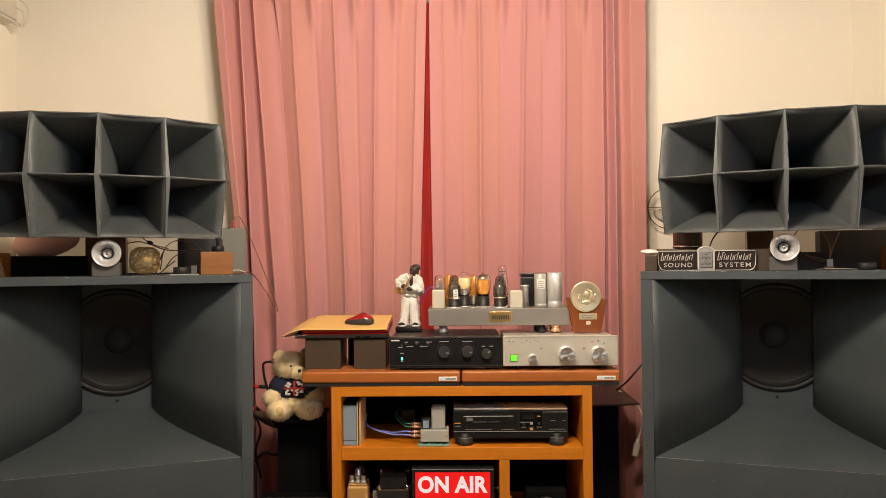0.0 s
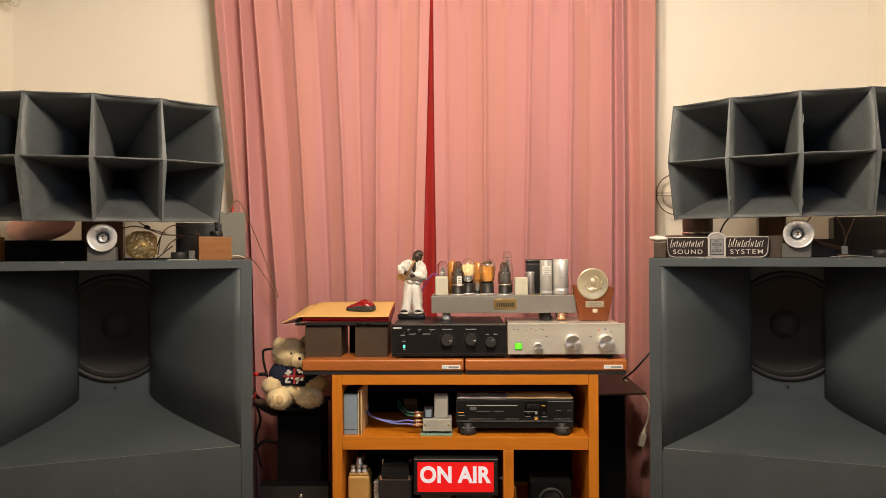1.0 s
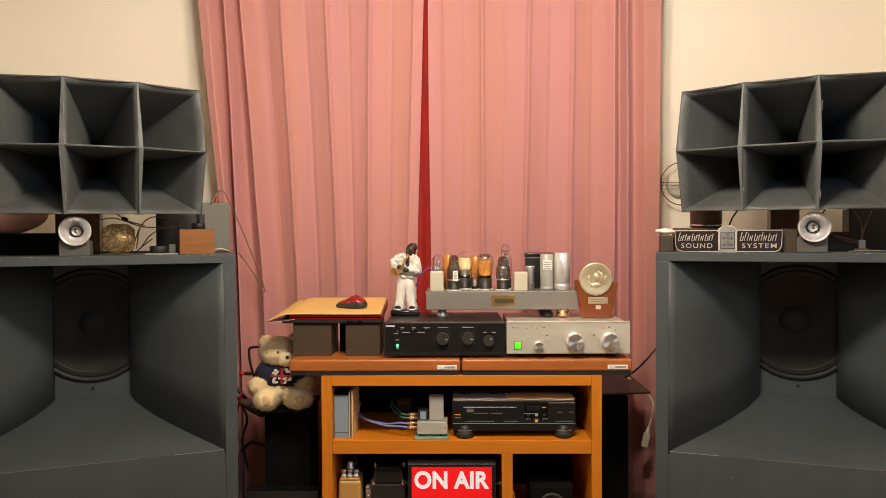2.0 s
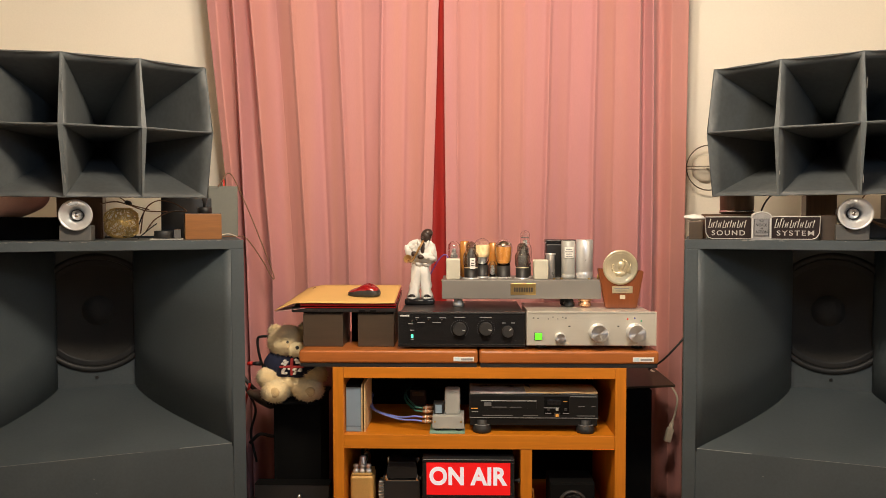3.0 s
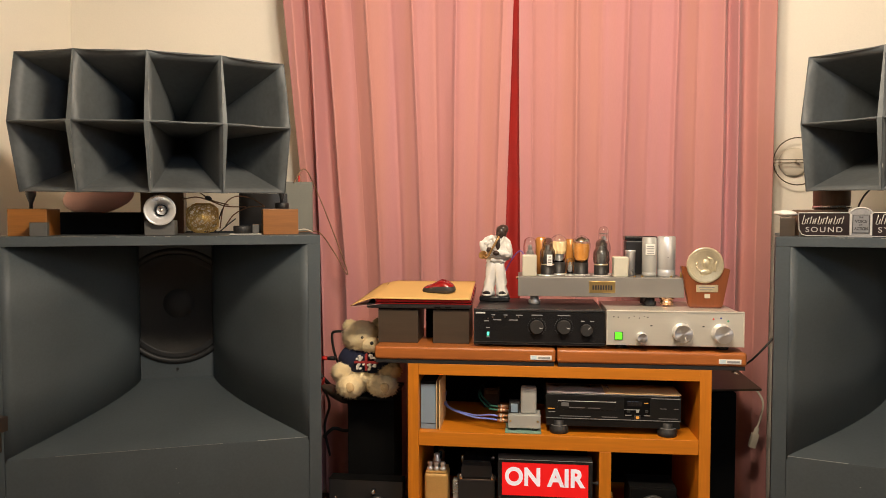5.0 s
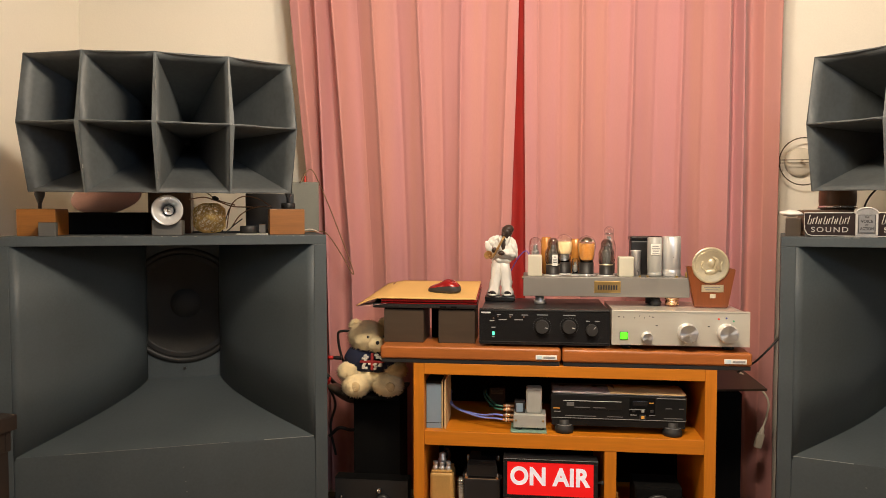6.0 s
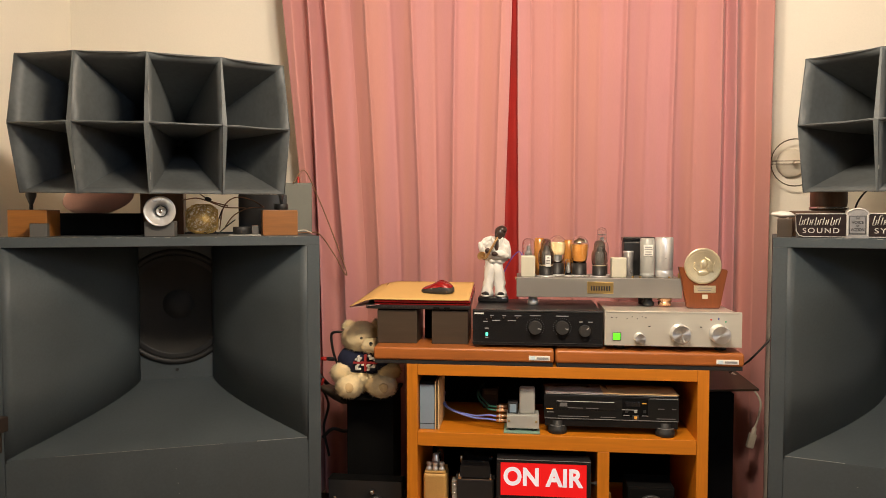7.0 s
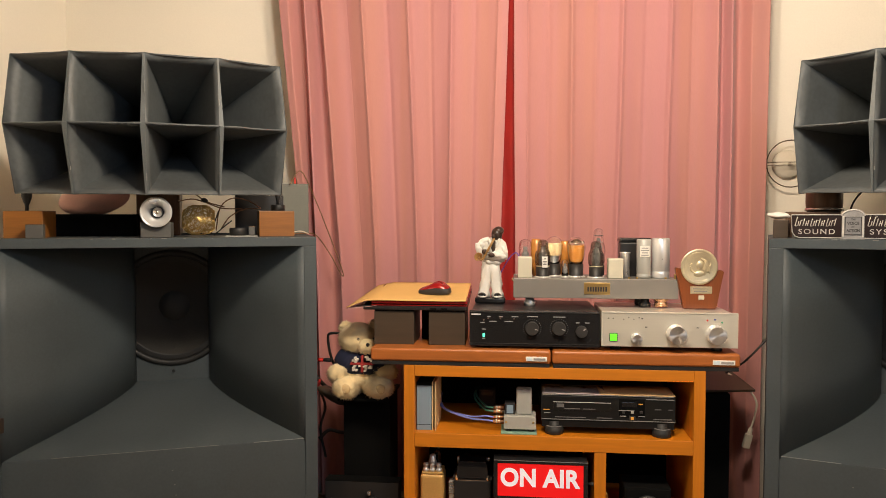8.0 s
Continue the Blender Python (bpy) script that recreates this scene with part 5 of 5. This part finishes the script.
# ---- on the bass cabinets ----
def tweeter(side, x, y):
    t = thing("horn_tweeter", side @ pose(x, y, HIGH), "round silver horn tweeter on a grey wedge stand", "tweeter", "pair of tweeters")
    part("stand", box(-0.046, 0.046, -0.015, 0.085, 0, 0.050, 0.003), STAND_GREY, t)
    part("slot", box(-0.021, 0.019, -0.0165, 0.0, 0.036, 0.045, 0), BLACK_MATT, t)
    h = part("horn", lathe([(0.0475, 0.030), (0.0490, 0.032), (0.0480, 0.034), (0.042, 0.028), (0.032, 0.016), (0.024, 0.004), (0.019, -0.012), (0.020, -0.03), (0.034, -0.035), (0.036, -0.09), (0, -0.09), ], face_on(0.004, 0.0, 0.083), 44), SPUN, t, "", True)
    part("bullet", lathe([(0.0165, -0.014), (0.016, 0.000), (0.012, 0.010), (0.006, 0.016), (0, 0.018)], face_on(0.004, 0.0, 0.083), 28), CHROME, h, "", True)
    part("gap", lathe([(0.0188, -0.011), (0.0165, -0.011)], face_on(0.004, 0.0, 0.083), 28), CHARCOAL, h)
    return t


for side, x in ((LEFT, -0.008), (RIGHT, -0.014)):
    tweeter(side, x, 0.045)


def wooden_block(m, w, d, h, material, label, group=""):
    t = thing("wooden_block", m, label, "block", group)
    part("block", box(-w / 2, w / 2, 0, d, 0, h, 0.0015), material, t)
    part("top_veneer", box(-w / 2 + 0.0005, w / 2 - 0.0005, 0.0005, d - 0.0005, h, h + 0.002, 0.0005), WALNUT, t)
    return t


SUP = "wooden blocks under the horns"
wooden_block(LEFT @ pose(-0.414, 0.12, HIGH, 0, 0, -4), 0.116, 0.13, 0.086, BLOCKWOOD, "orange wooden block holding up the horn", SUP)
wooden_block(LEFT @ pose(0.378, 0.12, HIGH, 0, 0, 2), 0.120, 0.12, 0.088, BLOCKWOOD, "orange wooden block with a black disc on top", SUP)
wooden_block(RIGHT @ pose(0.400, 0.12, HIGH, 0, 0, 4), 0.116, 0.13, 0.086, BLOCKWOOD, "orange wooden block holding up the horn", SUP)
wooden_block(RIGHT @ pose(-0.372, 0.17, HIGH), 0.160, 0.15, 0.083, WALNUT, "brown wooden block behind the sign", SUP)
wooden_block(RIGHT @ pose(-0.468, 0.085, HIGH), 0.044, 0.05, 0.058, DARKWOOD, "small dark brown block at the cabinet corner")
wooden_block(RIGHT @ pose(-0.0765, 0.05, HIGH), 0.044, 0.06, 0.077, DARKWOOD, "dark brown block beside the tweeter")
wooden_block(LEFT @ pose(-0.369, 0.066, HIGH), 0.050, 0.03, 0.043, STAND_GREY, "small grey wedge leaning on the orange block")
d_ = part("rubber_disc", can(0.0245, 0, 0.022, LEFT @ pose(0.384, 0.175, HIGH + 0.090), 28), RUBBER, None, "", True)
tagged(d_, "black rubber disc between block and horn", "disc")
for side, spots in ((LEFT, ((-0.412, 0.16, 0.088), (0.384, 0.175, 0.112))), (RIGHT, ((0.400, 0.165, 0.088),))):
    for x, y, z in spots:
        f = part("support_foot", lathe([(0, 0), (0.0055, 0), (0.006, 0.018), (0.010, 0.028), (0.016 if z < 0.1 else 0.006, 0.045), (0.016 if z < 0.1 else 0.006, 0.075), (0, 0.075)], side @ pose(x, y, HIGH + z), 16), BLACK, None, "", True)
        tagged(f, "short black metal foot under the multicell horn", "foot", "feet under the horns")
drum = thing("wooden_drum", RIGHT @ pose(-0.335, 0.245, HIGH + 0.085), "turned brown wooden drum with a metal ring, carrying the horn", "drum")
part("drum", lathe([(0, 0), (0.050, 0), (0.054, 0.006), (0.056, 0.03), (0.056, 0.10), (0, 0.10)], None, 32), WALNUT, drum, "", True)
part("ring", lathe([(0.0555, 0.004), (0.0585, 0.004), (0.0585, 0.013), (0.0555, 0.013)], None, 32), CHROME, drum, "", True)
rod2 = part("diagonal_rod", cable([(-0.270, 0.30, HIGH + 0.02), (-0.245, 0.30, HIGH + 0.115), (-0.205, 0.30, HIGH + 0.17)], 0.003, 8), BLACK, None, "", True)
rod2.matrix_world = RIGHT
tagged(rod2, "thin black rod leaning behind the sign", "rod")

# sign on the east cabinet
sign = thing("enamel_sign", RIGHT @ pose(-0.271, 0.03, HIGH), "black and silver cast metal sign standing on the cabinet", "sign")
for s in (-1, 1):
    x = s * 0.090
    bm = bmesh.new()
    cut = [(-0.074, 0.003), (0.055, 0.003), (0.068, 0.008), (0.076, 0.022), (0.078, 0.074), (-0.074, 0.074)] if s > 0 else [(0.074, 0.003), (0.074, 0.074), (-0.078, 0.074), (-0.076, 0.022), (-0.068, 0.008), (-0.055, 0.003)]
    fr, bk = [bm.verts.new((x + a, 0, b)) for a, b in cut], [bm.verts.new((x + a, 0.008, b)) for a, b in cut]
    bm.faces.new(fr)
    bm.faces.new(bk[::-1])
    for i in range(6):
        j = (i + 1) % 6
        bm.faces.new((fr[i], bk[i], bk[j], fr[j]))
    wing = part("panel", bm, SIGN_BROWN, sign, "black enamel panel")
    part("rim", cable([(x + a, -0.001, b) for a, b in cut], 0.0017, 6, None, 1, True), SIGN_SILVER, wing, "", True)
    # brand word as a row of plain slanted strokes
    q, i = x + (-0.068 if s < 0 else -0.051), 0
    while q < x + (0.040 if s < 0 else 0.060):
        tall = 0.028 if i == 0 or (s > 0 and i in (2, 9)) else (0.023, 0.016, 0.018)[i % 3]
        bm = cable([(q, -0.0012, 0.0395), (q + 0.12 * tall, -0.0012, 0.0395 + tall / 2), (q + 0.24 * tall, -0.0012, 0.0395 + tall)], 0.0014, 5, None, 2)
        if i % 2 == 0:
            z = (0.0395, 0.0395 + tall, 0.0395 + tall / 2)[(i // 2) % 3]
            cable([(q + 0.24 * (z - 0.0395), -0.0012, z), (q + 0.24 * (z - 0.0395) + 0.006, -0.0012, z)], 0.0011, 5, bm, 1)
        part("script_stroke", bm, SIGN_SILVER, wing, "", True)
        q += (0.0075, 0.0055, 0.0085)[i % 3]
        i += 1
    lettering("lettering", "SOUND" if s < 0 else "SYSTEM", 0.024, face_on(s * 0.098, -0.0004, 0.0225), SIGN_SILVER, wing, 0.001, 0, 0.0001, 1, 1.25, (0.100, 0.0160) if s < 0 else (0.106, 0.0160))
bm = bmesh.new()
arch = [(-0.030, 0.0), (0.030, 0.0), (0.030, 0.070)] + [(0.027 * math.cos(radians(a)), 0.074 + 0.016 * math.sin(radians(a))) for a in range(0, 181, 20)] + [(-0.030, 0.070)]
fr, bk = [bm.verts.new((a, -0.004, b)) for a, b in arch], [bm.verts.new((a, 0.009, b)) for a, b in arch]
bm.faces.new(fr)
bm.faces.new(bk[::-1])
for i in range(len(arch)):
    j = (i + 1) % len(arch)
    bm.faces.new((fr[i], bk[i], bk[j], fr[j]))
shield = part("shield", bm, SIGN_GREY, sign, "grey metal arched centre shield")
part("inner_plate", box(-0.0205, 0.0205, -0.0050, -0.003, 0.014, 0.066, 0.001), SIGN_PLATE, shield)
for x in (-0.0265, 0.0265):
    part("column", box(x - 0.0025, x + 0.0025, -0.0060, -0.003, 0.006, 0.070, 0.001), SIGN_SILVER, shield)
part("crest", cable([(0.030 * math.cos(radians(a)), -0.0045, 0.070 + 0.019 * math.sin(radians(a))) for a in range(0, 181, 20)], 0.0026, 6, None, 2), SIGN_SILVER, shield, "", True)
part("rim", cable([(-0.0215, -0.0052, 0.013), (0.0215, -0.0052, 0.013), (0.0215, -0.0052, 0.067), (-0.0215, -0.0052, 0.067)], 0.0012, 6, None, 1, True), BLACK_INK, shield, "", True)
for w, z, wide, high in (("THE", 0.060, 0.012, 0.005), ("VOICE", 0.048, 0.032, 0.009), ("OF", 0.037, 0.009, 0.005), ("ACTION", 0.026, 0.035, 0.009)):
    lettering("lettering", w, 0.01, face_on(0, -0.0052, z), BLACK_INK, shield, 0.0005, 0, 0.0002, 1, 1, (wide, high))
part("foot_strip", box(-0.165, 0.165, 0.009, 0.016, 0, 0.070, 0.001), STAND_GREY, sign)
cl = part("folded_cloth", blob(-0.472, 0.12, HIGH + 0.072, 0.034, 0.03, 0.011, None, (0, 4, 0), 3, 0.006, 60), PAPER, None, "", True)
cl.matrix_world = RIGHT
tagged(cl, "folded white paper lying on the small dark block", "paper")


def plain_box(side, x0, x1, y0, y1, h, material, label, name="equipment_box", z0=0.0, seamed=True):
    t = thing(name, side @ pose((x0 + x1) / 2, y0, HIGH + z0), label, "box")
    w = (x1 - x0) / 2
    part("case", box(-w, w, 0, y1 - y0, 0, h, 0.003), material, t)
    if seamed:
        part("front_board", box(-w + 0.006, w - 0.006, -0.0015, 0.002, 0.006, h - 0.006, 0.001), material, t)
    return t


plain_box(LEFT, 0.234, 0.415, 0.40, 0.50, 0.152, BLACK, "black box standing behind the wooden block")
gb = plain_box(LEFT, 0.405, 0.515, 0.44, 0.58, 0.200, GREY_BOX, "grey-green metal box at the cabinet's rear corner")
part("red_clip", box(0.0, 0.008, 0.02, 0.03, 0.200, 0.226, 0.002), surface("red_clip", (0.6, 0.04, 0.02), 0.4), gb, "red clip")
plain_box(LEFT, -0.115, 0.036, 0.40, 0.52, 0.155, WALNUT, "dark walnut box behind the tweeter")
plain_box(LEFT, -0.385, -0.105, 0.33, 0.50, 0.078, BLACK_MATT, "flat black equipment box under the pink cushion")
plain_box(RIGHT, -0.118, -0.024, 0.24, 0.36, 0.150, WALNUT, "brown wooden box behind the tweeter")
plain_box(RIGHT, 0.030, 0.150, 0.30, 0.42, 0.068, DARK_CASE, "flat black equipment box on the cabinet")
plain_box(RIGHT, 0.156, 0.40, 0.38, 0.50, 0.152, DARK_CASE, "black box standing on the cabinet")
plain_box(LEFT, 0.205, 0.312, 0.085, 0.19, 0.004, PALE_GREY, "thin pale metal plate lying on the cabinet", "metal_plate", 0, False)
pk = part("black_puck", can(0.030, 0, 0.026, LEFT @ pose(0.248, 0.14, HIGH + 0.0045), 28), RUBBER, None, "", True)
tagged(pk, "black round puck on the metal plate", "puck", "black pucks")
pk = part("black_puck", can(0.030, 0, 0.026, RIGHT @ pose(0.265, 0.13, HIGH), 28), RUBBER, None, "", True)
tagged(pk, "black round puck on the cabinet top", "puck", "black pucks")
wooden_block(LEFT @ pose(0.293, 0.12, HIGH + 0.0045), 0.022, 0.03, 0.030, STAND_GREY, "small grey block on the metal plate")

cu = bmesh.new()
blob(-0.255, 0.40, HIGH + 0.135, 0.118, 0.075, 0.062, cu, (0, -4, 0), 4)
for v in cu.verts:
    u = (v.co.x + 0.255) / 0.118
    v.co.z += 0.010 * u - 0.004 * math.exp(-((u + 0.42) / 0.12) ** 2)
    v.co += 0.003 * Vector((noise.noise(v.co * 14), 0, noise.noise(v.co * 17)))
cu = part("cushion", cu, PINK_CUSHION, None, "", True)
cu.matrix_world = LEFT
tagged(cu, "soft dusty pink cushion lying on the black box", "cushion")

# golden wire ball
wb = thing("wire_ball", LEFT @ pose(0.118, 0.13, HIGH + 0.0575) @ Matrix.Diagonal((1.1, 1.05, 1.06, 1)), "golden woven wire ball on the speaker cabinet", "ornament")
for i in range(32):
    ax = Vector((random.gauss(0, 1), random.gauss(0, 1), random.gauss(0, 1))).normalized()
    tilt = random.uniform(-0.6, 0.6)
    sd = ax.orthogonal().normalized()
    up = ax.cross(sd)
    r = 0.053 * math.sqrt(1 - tilt * tilt)
    ph = random.uniform(0, 6)
    pts = []
    for k in range(18):
        a = 2 * math.pi * k / 18
        q = ax * 0.053 * (tilt + 0.12 * math.sin(3 * a + ph)) + r * (math.cos(a) * sd + math.sin(a) * up) * random.uniform(0.90, 1.04)
        # the ball is pressed a little square
        pts.append(Vector([math.copysign(min(abs(c), 0.047), c) for c in q]))
    part("wire", cable(pts, 0.0012, 4, None, 1, True), GOLD_WIRE, wb, "", True)

# loose leads
LEADS = (
    (LEFT, BROWN_WIRE, 0.0022, ((0.04, 0.30, 0.125), (0.09, 0.26, 0.132), (0.135, 0.25, 0.120), (0.19, 0.26, 0.100), (0.26, 0.28, 0.098)), "thin brown lead hanging behind the wire ball"),
    (LEFT, BROWN_WIRE, 0.0022, ((0.10, 0.28, 0.150), (0.13, 0.25, 0.128), (0.15, 0.24, 0.118), (0.20, 0.24, 0.104)), "thin brown lead hanging behind the wire ball"),
    (LEFT, BROWN_WIRE, 0.0022, ((0.17, 0.24, 0.02), (0.185, 0.24, 0.10), (0.225, 0.25, 0.135), (0.28, 0.25, 0.128), (0.325, 0.22, 0.100)), "thin brown lead looping to the wooden block"),
    (LEFT, BROWN_WIRE, 0.0022, ((0.19, 0.22, 0.03), (0.22, 0.22, 0.07), (0.27, 0.22, 0.096), (0.325, 0.20, 0.098)), "thin brown lead looping to the wooden block"),
    (LEFT, BLACK_WIRE, 0.0022, ((0.155, 0.20, 0.006), (0.17, 0.22, 0.06), (0.18, 0.24, 0.09)), "thin black lead behind the wire ball"),
    (LEFT, BLACK_WIRE, 0.0022, ((0.165, 0.18, 0.004), (0.20, 0.20, 0.035), (0.225, 0.21, 0.055)), "thin black lead behind the wire ball"),
    (LEFT, BROWN_WIRE, 0.0024, ((0.44, 0.42, 0.196), (0.485, 0.44, 0.250), (0.535, 0.45, 0.155), (0.585, 0.45, 0.03), (0.648, 0.45, -0.145), (0.645, 0.45, -0.165), (0.605, 0.45, -0.09), (0.545, 0.44, -0.005), (0.495, 0.40, 0.004), (0.45, 0.36, 0.004)), "long brown lead hanging over the cabinet's edge"),
    (LEFT, WHITE_PLASTIC, 0.002, ((0.44, 0.26, 0.012), (0.47, 0.26, 0.016), (0.50, 0.28, 0.006)), "short pale lead on the cabinet top"),
    (RIGHT, BROWN_WIRE, 0.0025, ((0.03, 0.25, 0.125), (0.04, 0.22, 0.09), (0.09, 0.18, 0.045), (0.15, 0.15, 0.028)), "thin brown lead lying on the cabinet"),
    (RIGHT, BROWN_WIRE, 0.0025, ((0.06, 0.25, 0.15), (0.035, 0.22, 0.105), (0.07, 0.18, 0.060), (0.15, 0.15, 0.034)), "thin brown lead lying on the cabinet"),
    (RIGHT, BROWN_WIRE, 0.0022, ((0.15, 0.15, 0.03), (0.17, 0.20, 0.08), (0.20, 0.24, 0.14)), "thin brown lead rising to the horn"),
    (RIGHT, BROWN_WIRE, 0.0022, ((0.15, 0.15, 0.02), (0.16, 0.20, 0.09), (0.14, 0.24, 0.15)), "thin brown lead rising to the horn"),
    (RIGHT, PALE_GREY, 0.0012, ((0.10, 0.10, 0.003), (0.16, 0.11, 0.006), (0.235, 0.12, 0.003)), "short pale lead on the cabinet top"),
)
for side, mat, r, pts, lab in LEADS:
    c = part("lead", cable([(x, y, z + HIGH) for x, y, z in pts], r, 6), mat, None, "", True)
    c.matrix_world = side
    tagged(c, lab, "cable", "loose leads on the cabinets")
kn = part("lead_switch", blob(0.132, 0.245, HIGH + 0.128, 0.013, 0.008, 0.008, None, (0, 20, 0), 2), BLACK, None, "", True)
kn.matrix_world = LEFT
tagged(kn, "small black inline switch on the brown lead", "switch")
cn = thing("lead_connector", RIGHT @ pose(0.152, 0.145, HIGH), "small metal clamp joining the brown leads", "connector")
part("clamp", box(-0.010, 0.010, 0, 0.012, 0.012, 0.040, 0.002), PALE_GREY, cn)
part("foot", box(-0.022, 0.016, -0.004, 0.016, 0, 0.012, 0.003), BROWN_WIRE, cn)


# ---- beside the west cabinet ----
def side_table(m):
    t = thing("side_table", m, "dark brown wooden side table in front of the bass cabinet", "table")
    part("tabletop", box(-0.42, 0, -0.42, 0, 0.616, 0.660, 0.003), EBONY, t)
    for a in ((-0.40, -0.012, -0.030, -0.012), (-0.40, -0.012, -0.408, -0.390), (-0.408, -0.390, -0.389, -0.031), (-0.030, -0.0115, -0.389, -0.031)):
        part("apron", box(a[0], a[1], a[2], a[3], 0.556, 0.6155, 0.002), EBONY, t)
    for x in (-0.37, -0.035):
        for y in (-0.37, -0.035):
            part("leg", box(x - 0.018, x + 0.018, y - 0.018, y + 0.018, 0, 0.5555, 0.003), EBONY, t)
    return t


side_table(pose(-1.509, 2.236, 0, 0, 0, -10))


# ---- on the walls ----
def guard(m, r, label):
    t = thing("wall_fan", m, label, "fan")
    part("guard", cable([(r * math.cos(2 * math.pi * k / 36), -0.05, r * math.sin(2 * math.pi * k / 36)) for k in range(36)], 0.0024, 6, None, 1, True), BRONZE, t, "", True)
    for z in (0.006, -0.006):
        part("bar", cable([(-r, -0.05, z), (0, -0.056, z), (r, -0.05, z)], 0.0016, 6), BRONZE, t, "", True)
    part("hub", lathe([(0, 0.0), (r * 0.62, 0.0), (r * 0.62, 0.012), (r * 0.5, 0.022), (0, 0.026)], face_on(0, 0, 0), 32), WHITE_PLASTIC, t, "pale round backing disc", True)
    part("stem", can(0.006, 0.02, 0.055, face_on(0, 0, 0), 16), WHITE_PLASTIC, t)
    return t


guard(pose(1.035, Y1 - 0.002, 1.448), 0.094, "small wall fan with a dark wire guard ring")
lb = thing("wall_bracket", pose(X0 + 0.002, 3.28, 2.40), "pale wall bracket with a wire loop near the ceiling", "bracket")
part("body", box(0, 0.075, -0.13, 0.02, -0.06, 0.10, 0.010, None, 3), WHITE_PLASTIC, lb)
part("grille", box(0.01, 0.078, -0.12, 0.01, -0.052, -0.044, 0.002), PALE_GREY, lb)
part("loop", cable([(0.07, 0.0, 0.06), (0.115, 0.02, 0.03), (0.125, 0.02, -0.03), (0.10, 0.01, -0.075), (0.06, 0.0, -0.06)], 0.004, 6), WHITE_PLASTIC, lb, "", True)
part("loop", cable([(0.07, 0.0, 0.02), (0.10, 0.02, -0.01), (0.095, 0.02, -0.06), (0.06, 0.0, -0.05)], 0.0035, 6), WHITE_PLASTIC, lb, "", True)

# ---- cables beside the rack ----
for pts, mat, r, lab in (
    (((0.90, 2.98, 0.95), (0.865, 2.98, 0.885), (0.835, 2.975, 0.82), (0.77, 2.975, 0.742), (0.752, 3.04, 0.695), (0.735, 3.15, 0.642)), BLACK_WIRE, 0.0038, "black mains cable running down beside the rack"),
    (((0.745, 3.16, 0.638), (0.80, 3.14, 0.60), (0.837, 3.12, 0.545), (0.833, 3.12, 0.485), (0.820, 3.12, 0.44)), WHITE_PLASTIC, 0.004, "white extension cable hanging from the stand"),
    (((-0.70, 2.98, 0.60), (-0.745, 2.96, 0.70), (-0.757, 2.95, 0.785), (-0.735, 2.94, 0.803), (-0.69, 2.94, 0.80)), BLACK_WIRE, 0.005, "black cable bent behind the teddy bear"),
    (((-0.86, 3.06, 0.64), (-0.80, 3.06, 0.575), (-0.75, 3.08, 0.53), (-0.715, 3.10, 0.47)), BLACK_WIRE, 0.008, "thick black cable hanging in front of the curtain"),
    (((-0.83, 3.08, 0.36), (-0.79, 3.08, 0.395), (-0.745, 3.09, 0.385), (-0.70, 3.1, 0.392)), BLACK_WIRE, 0.007, "thick black cable hanging in front of the curtain"),
    (((-0.83, 3.02, 0.60), (-0.80, 3.06, 0.50), (-0.825, 3.08, 0.40), (-0.81, 3.1, 0.28)), BLACK_WIRE, 0.005, "thick black cable hanging in front of the curtain"),
    (((-0.80, 2.99, 0.615), (-0.838, 3.04, 0.50), (-0.850, 3.05, 0.36), (-0.845, 3.05, 0.24)), RED_CLOTH, 0.005, "red cable hanging beside the cabinet"),
):
    c = part("mains_cable", cable(pts, r, 8), mat, None, "", True)
    tagged(c, lab, "cable")
pg = thing("white_plug", pose(0.820, 3.12, 0.44, 0, 14, 0), "white extension socket at the end of its cable", "plug")
part("neck", lathe([(0.004, 0.004), (0.008, -0.004), (0.009, -0.020), (0.011, -0.024)], None, 14), WHITE_PLASTIC, pg, "", True)
part("body", box(-0.013, 0.013, -0.010, 0.010, -0.078, -0.022, 0.004, None, 3), WHITE_PLASTIC, pg)
rp = thing("phono_plug", pose(-0.775, 2.95, 0.70), "small red and black phono plug", "plug")
part("body", lathe([(0, 0), (0.006, 0), (0.008, 0.012), (0.008, 0.03), (0, 0.03)], pose(0, 0, 0, 0, 90, 0), 12), BLACK, rp, "", True)
part("ring", lathe([(0, -0.02), (0.007, -0.02), (0.008, -0.001), (0, 0)], pose(0, 0, 0, 0, 90, 0), 12), surface("red_ring", (0.6, 0.02, 0.015), 0.4), rp, "red ring", True)
cush = part("cloth_bundle", blob(-0.752, 2.99, 0.560, 0.060, 0.05, 0.020, None, (0, 30, 0), 3, 0.014, 26), DARKWOOD, None, "", True)
tagged(cush, "dark cloth bundle beside the teddy bear", "cloth")
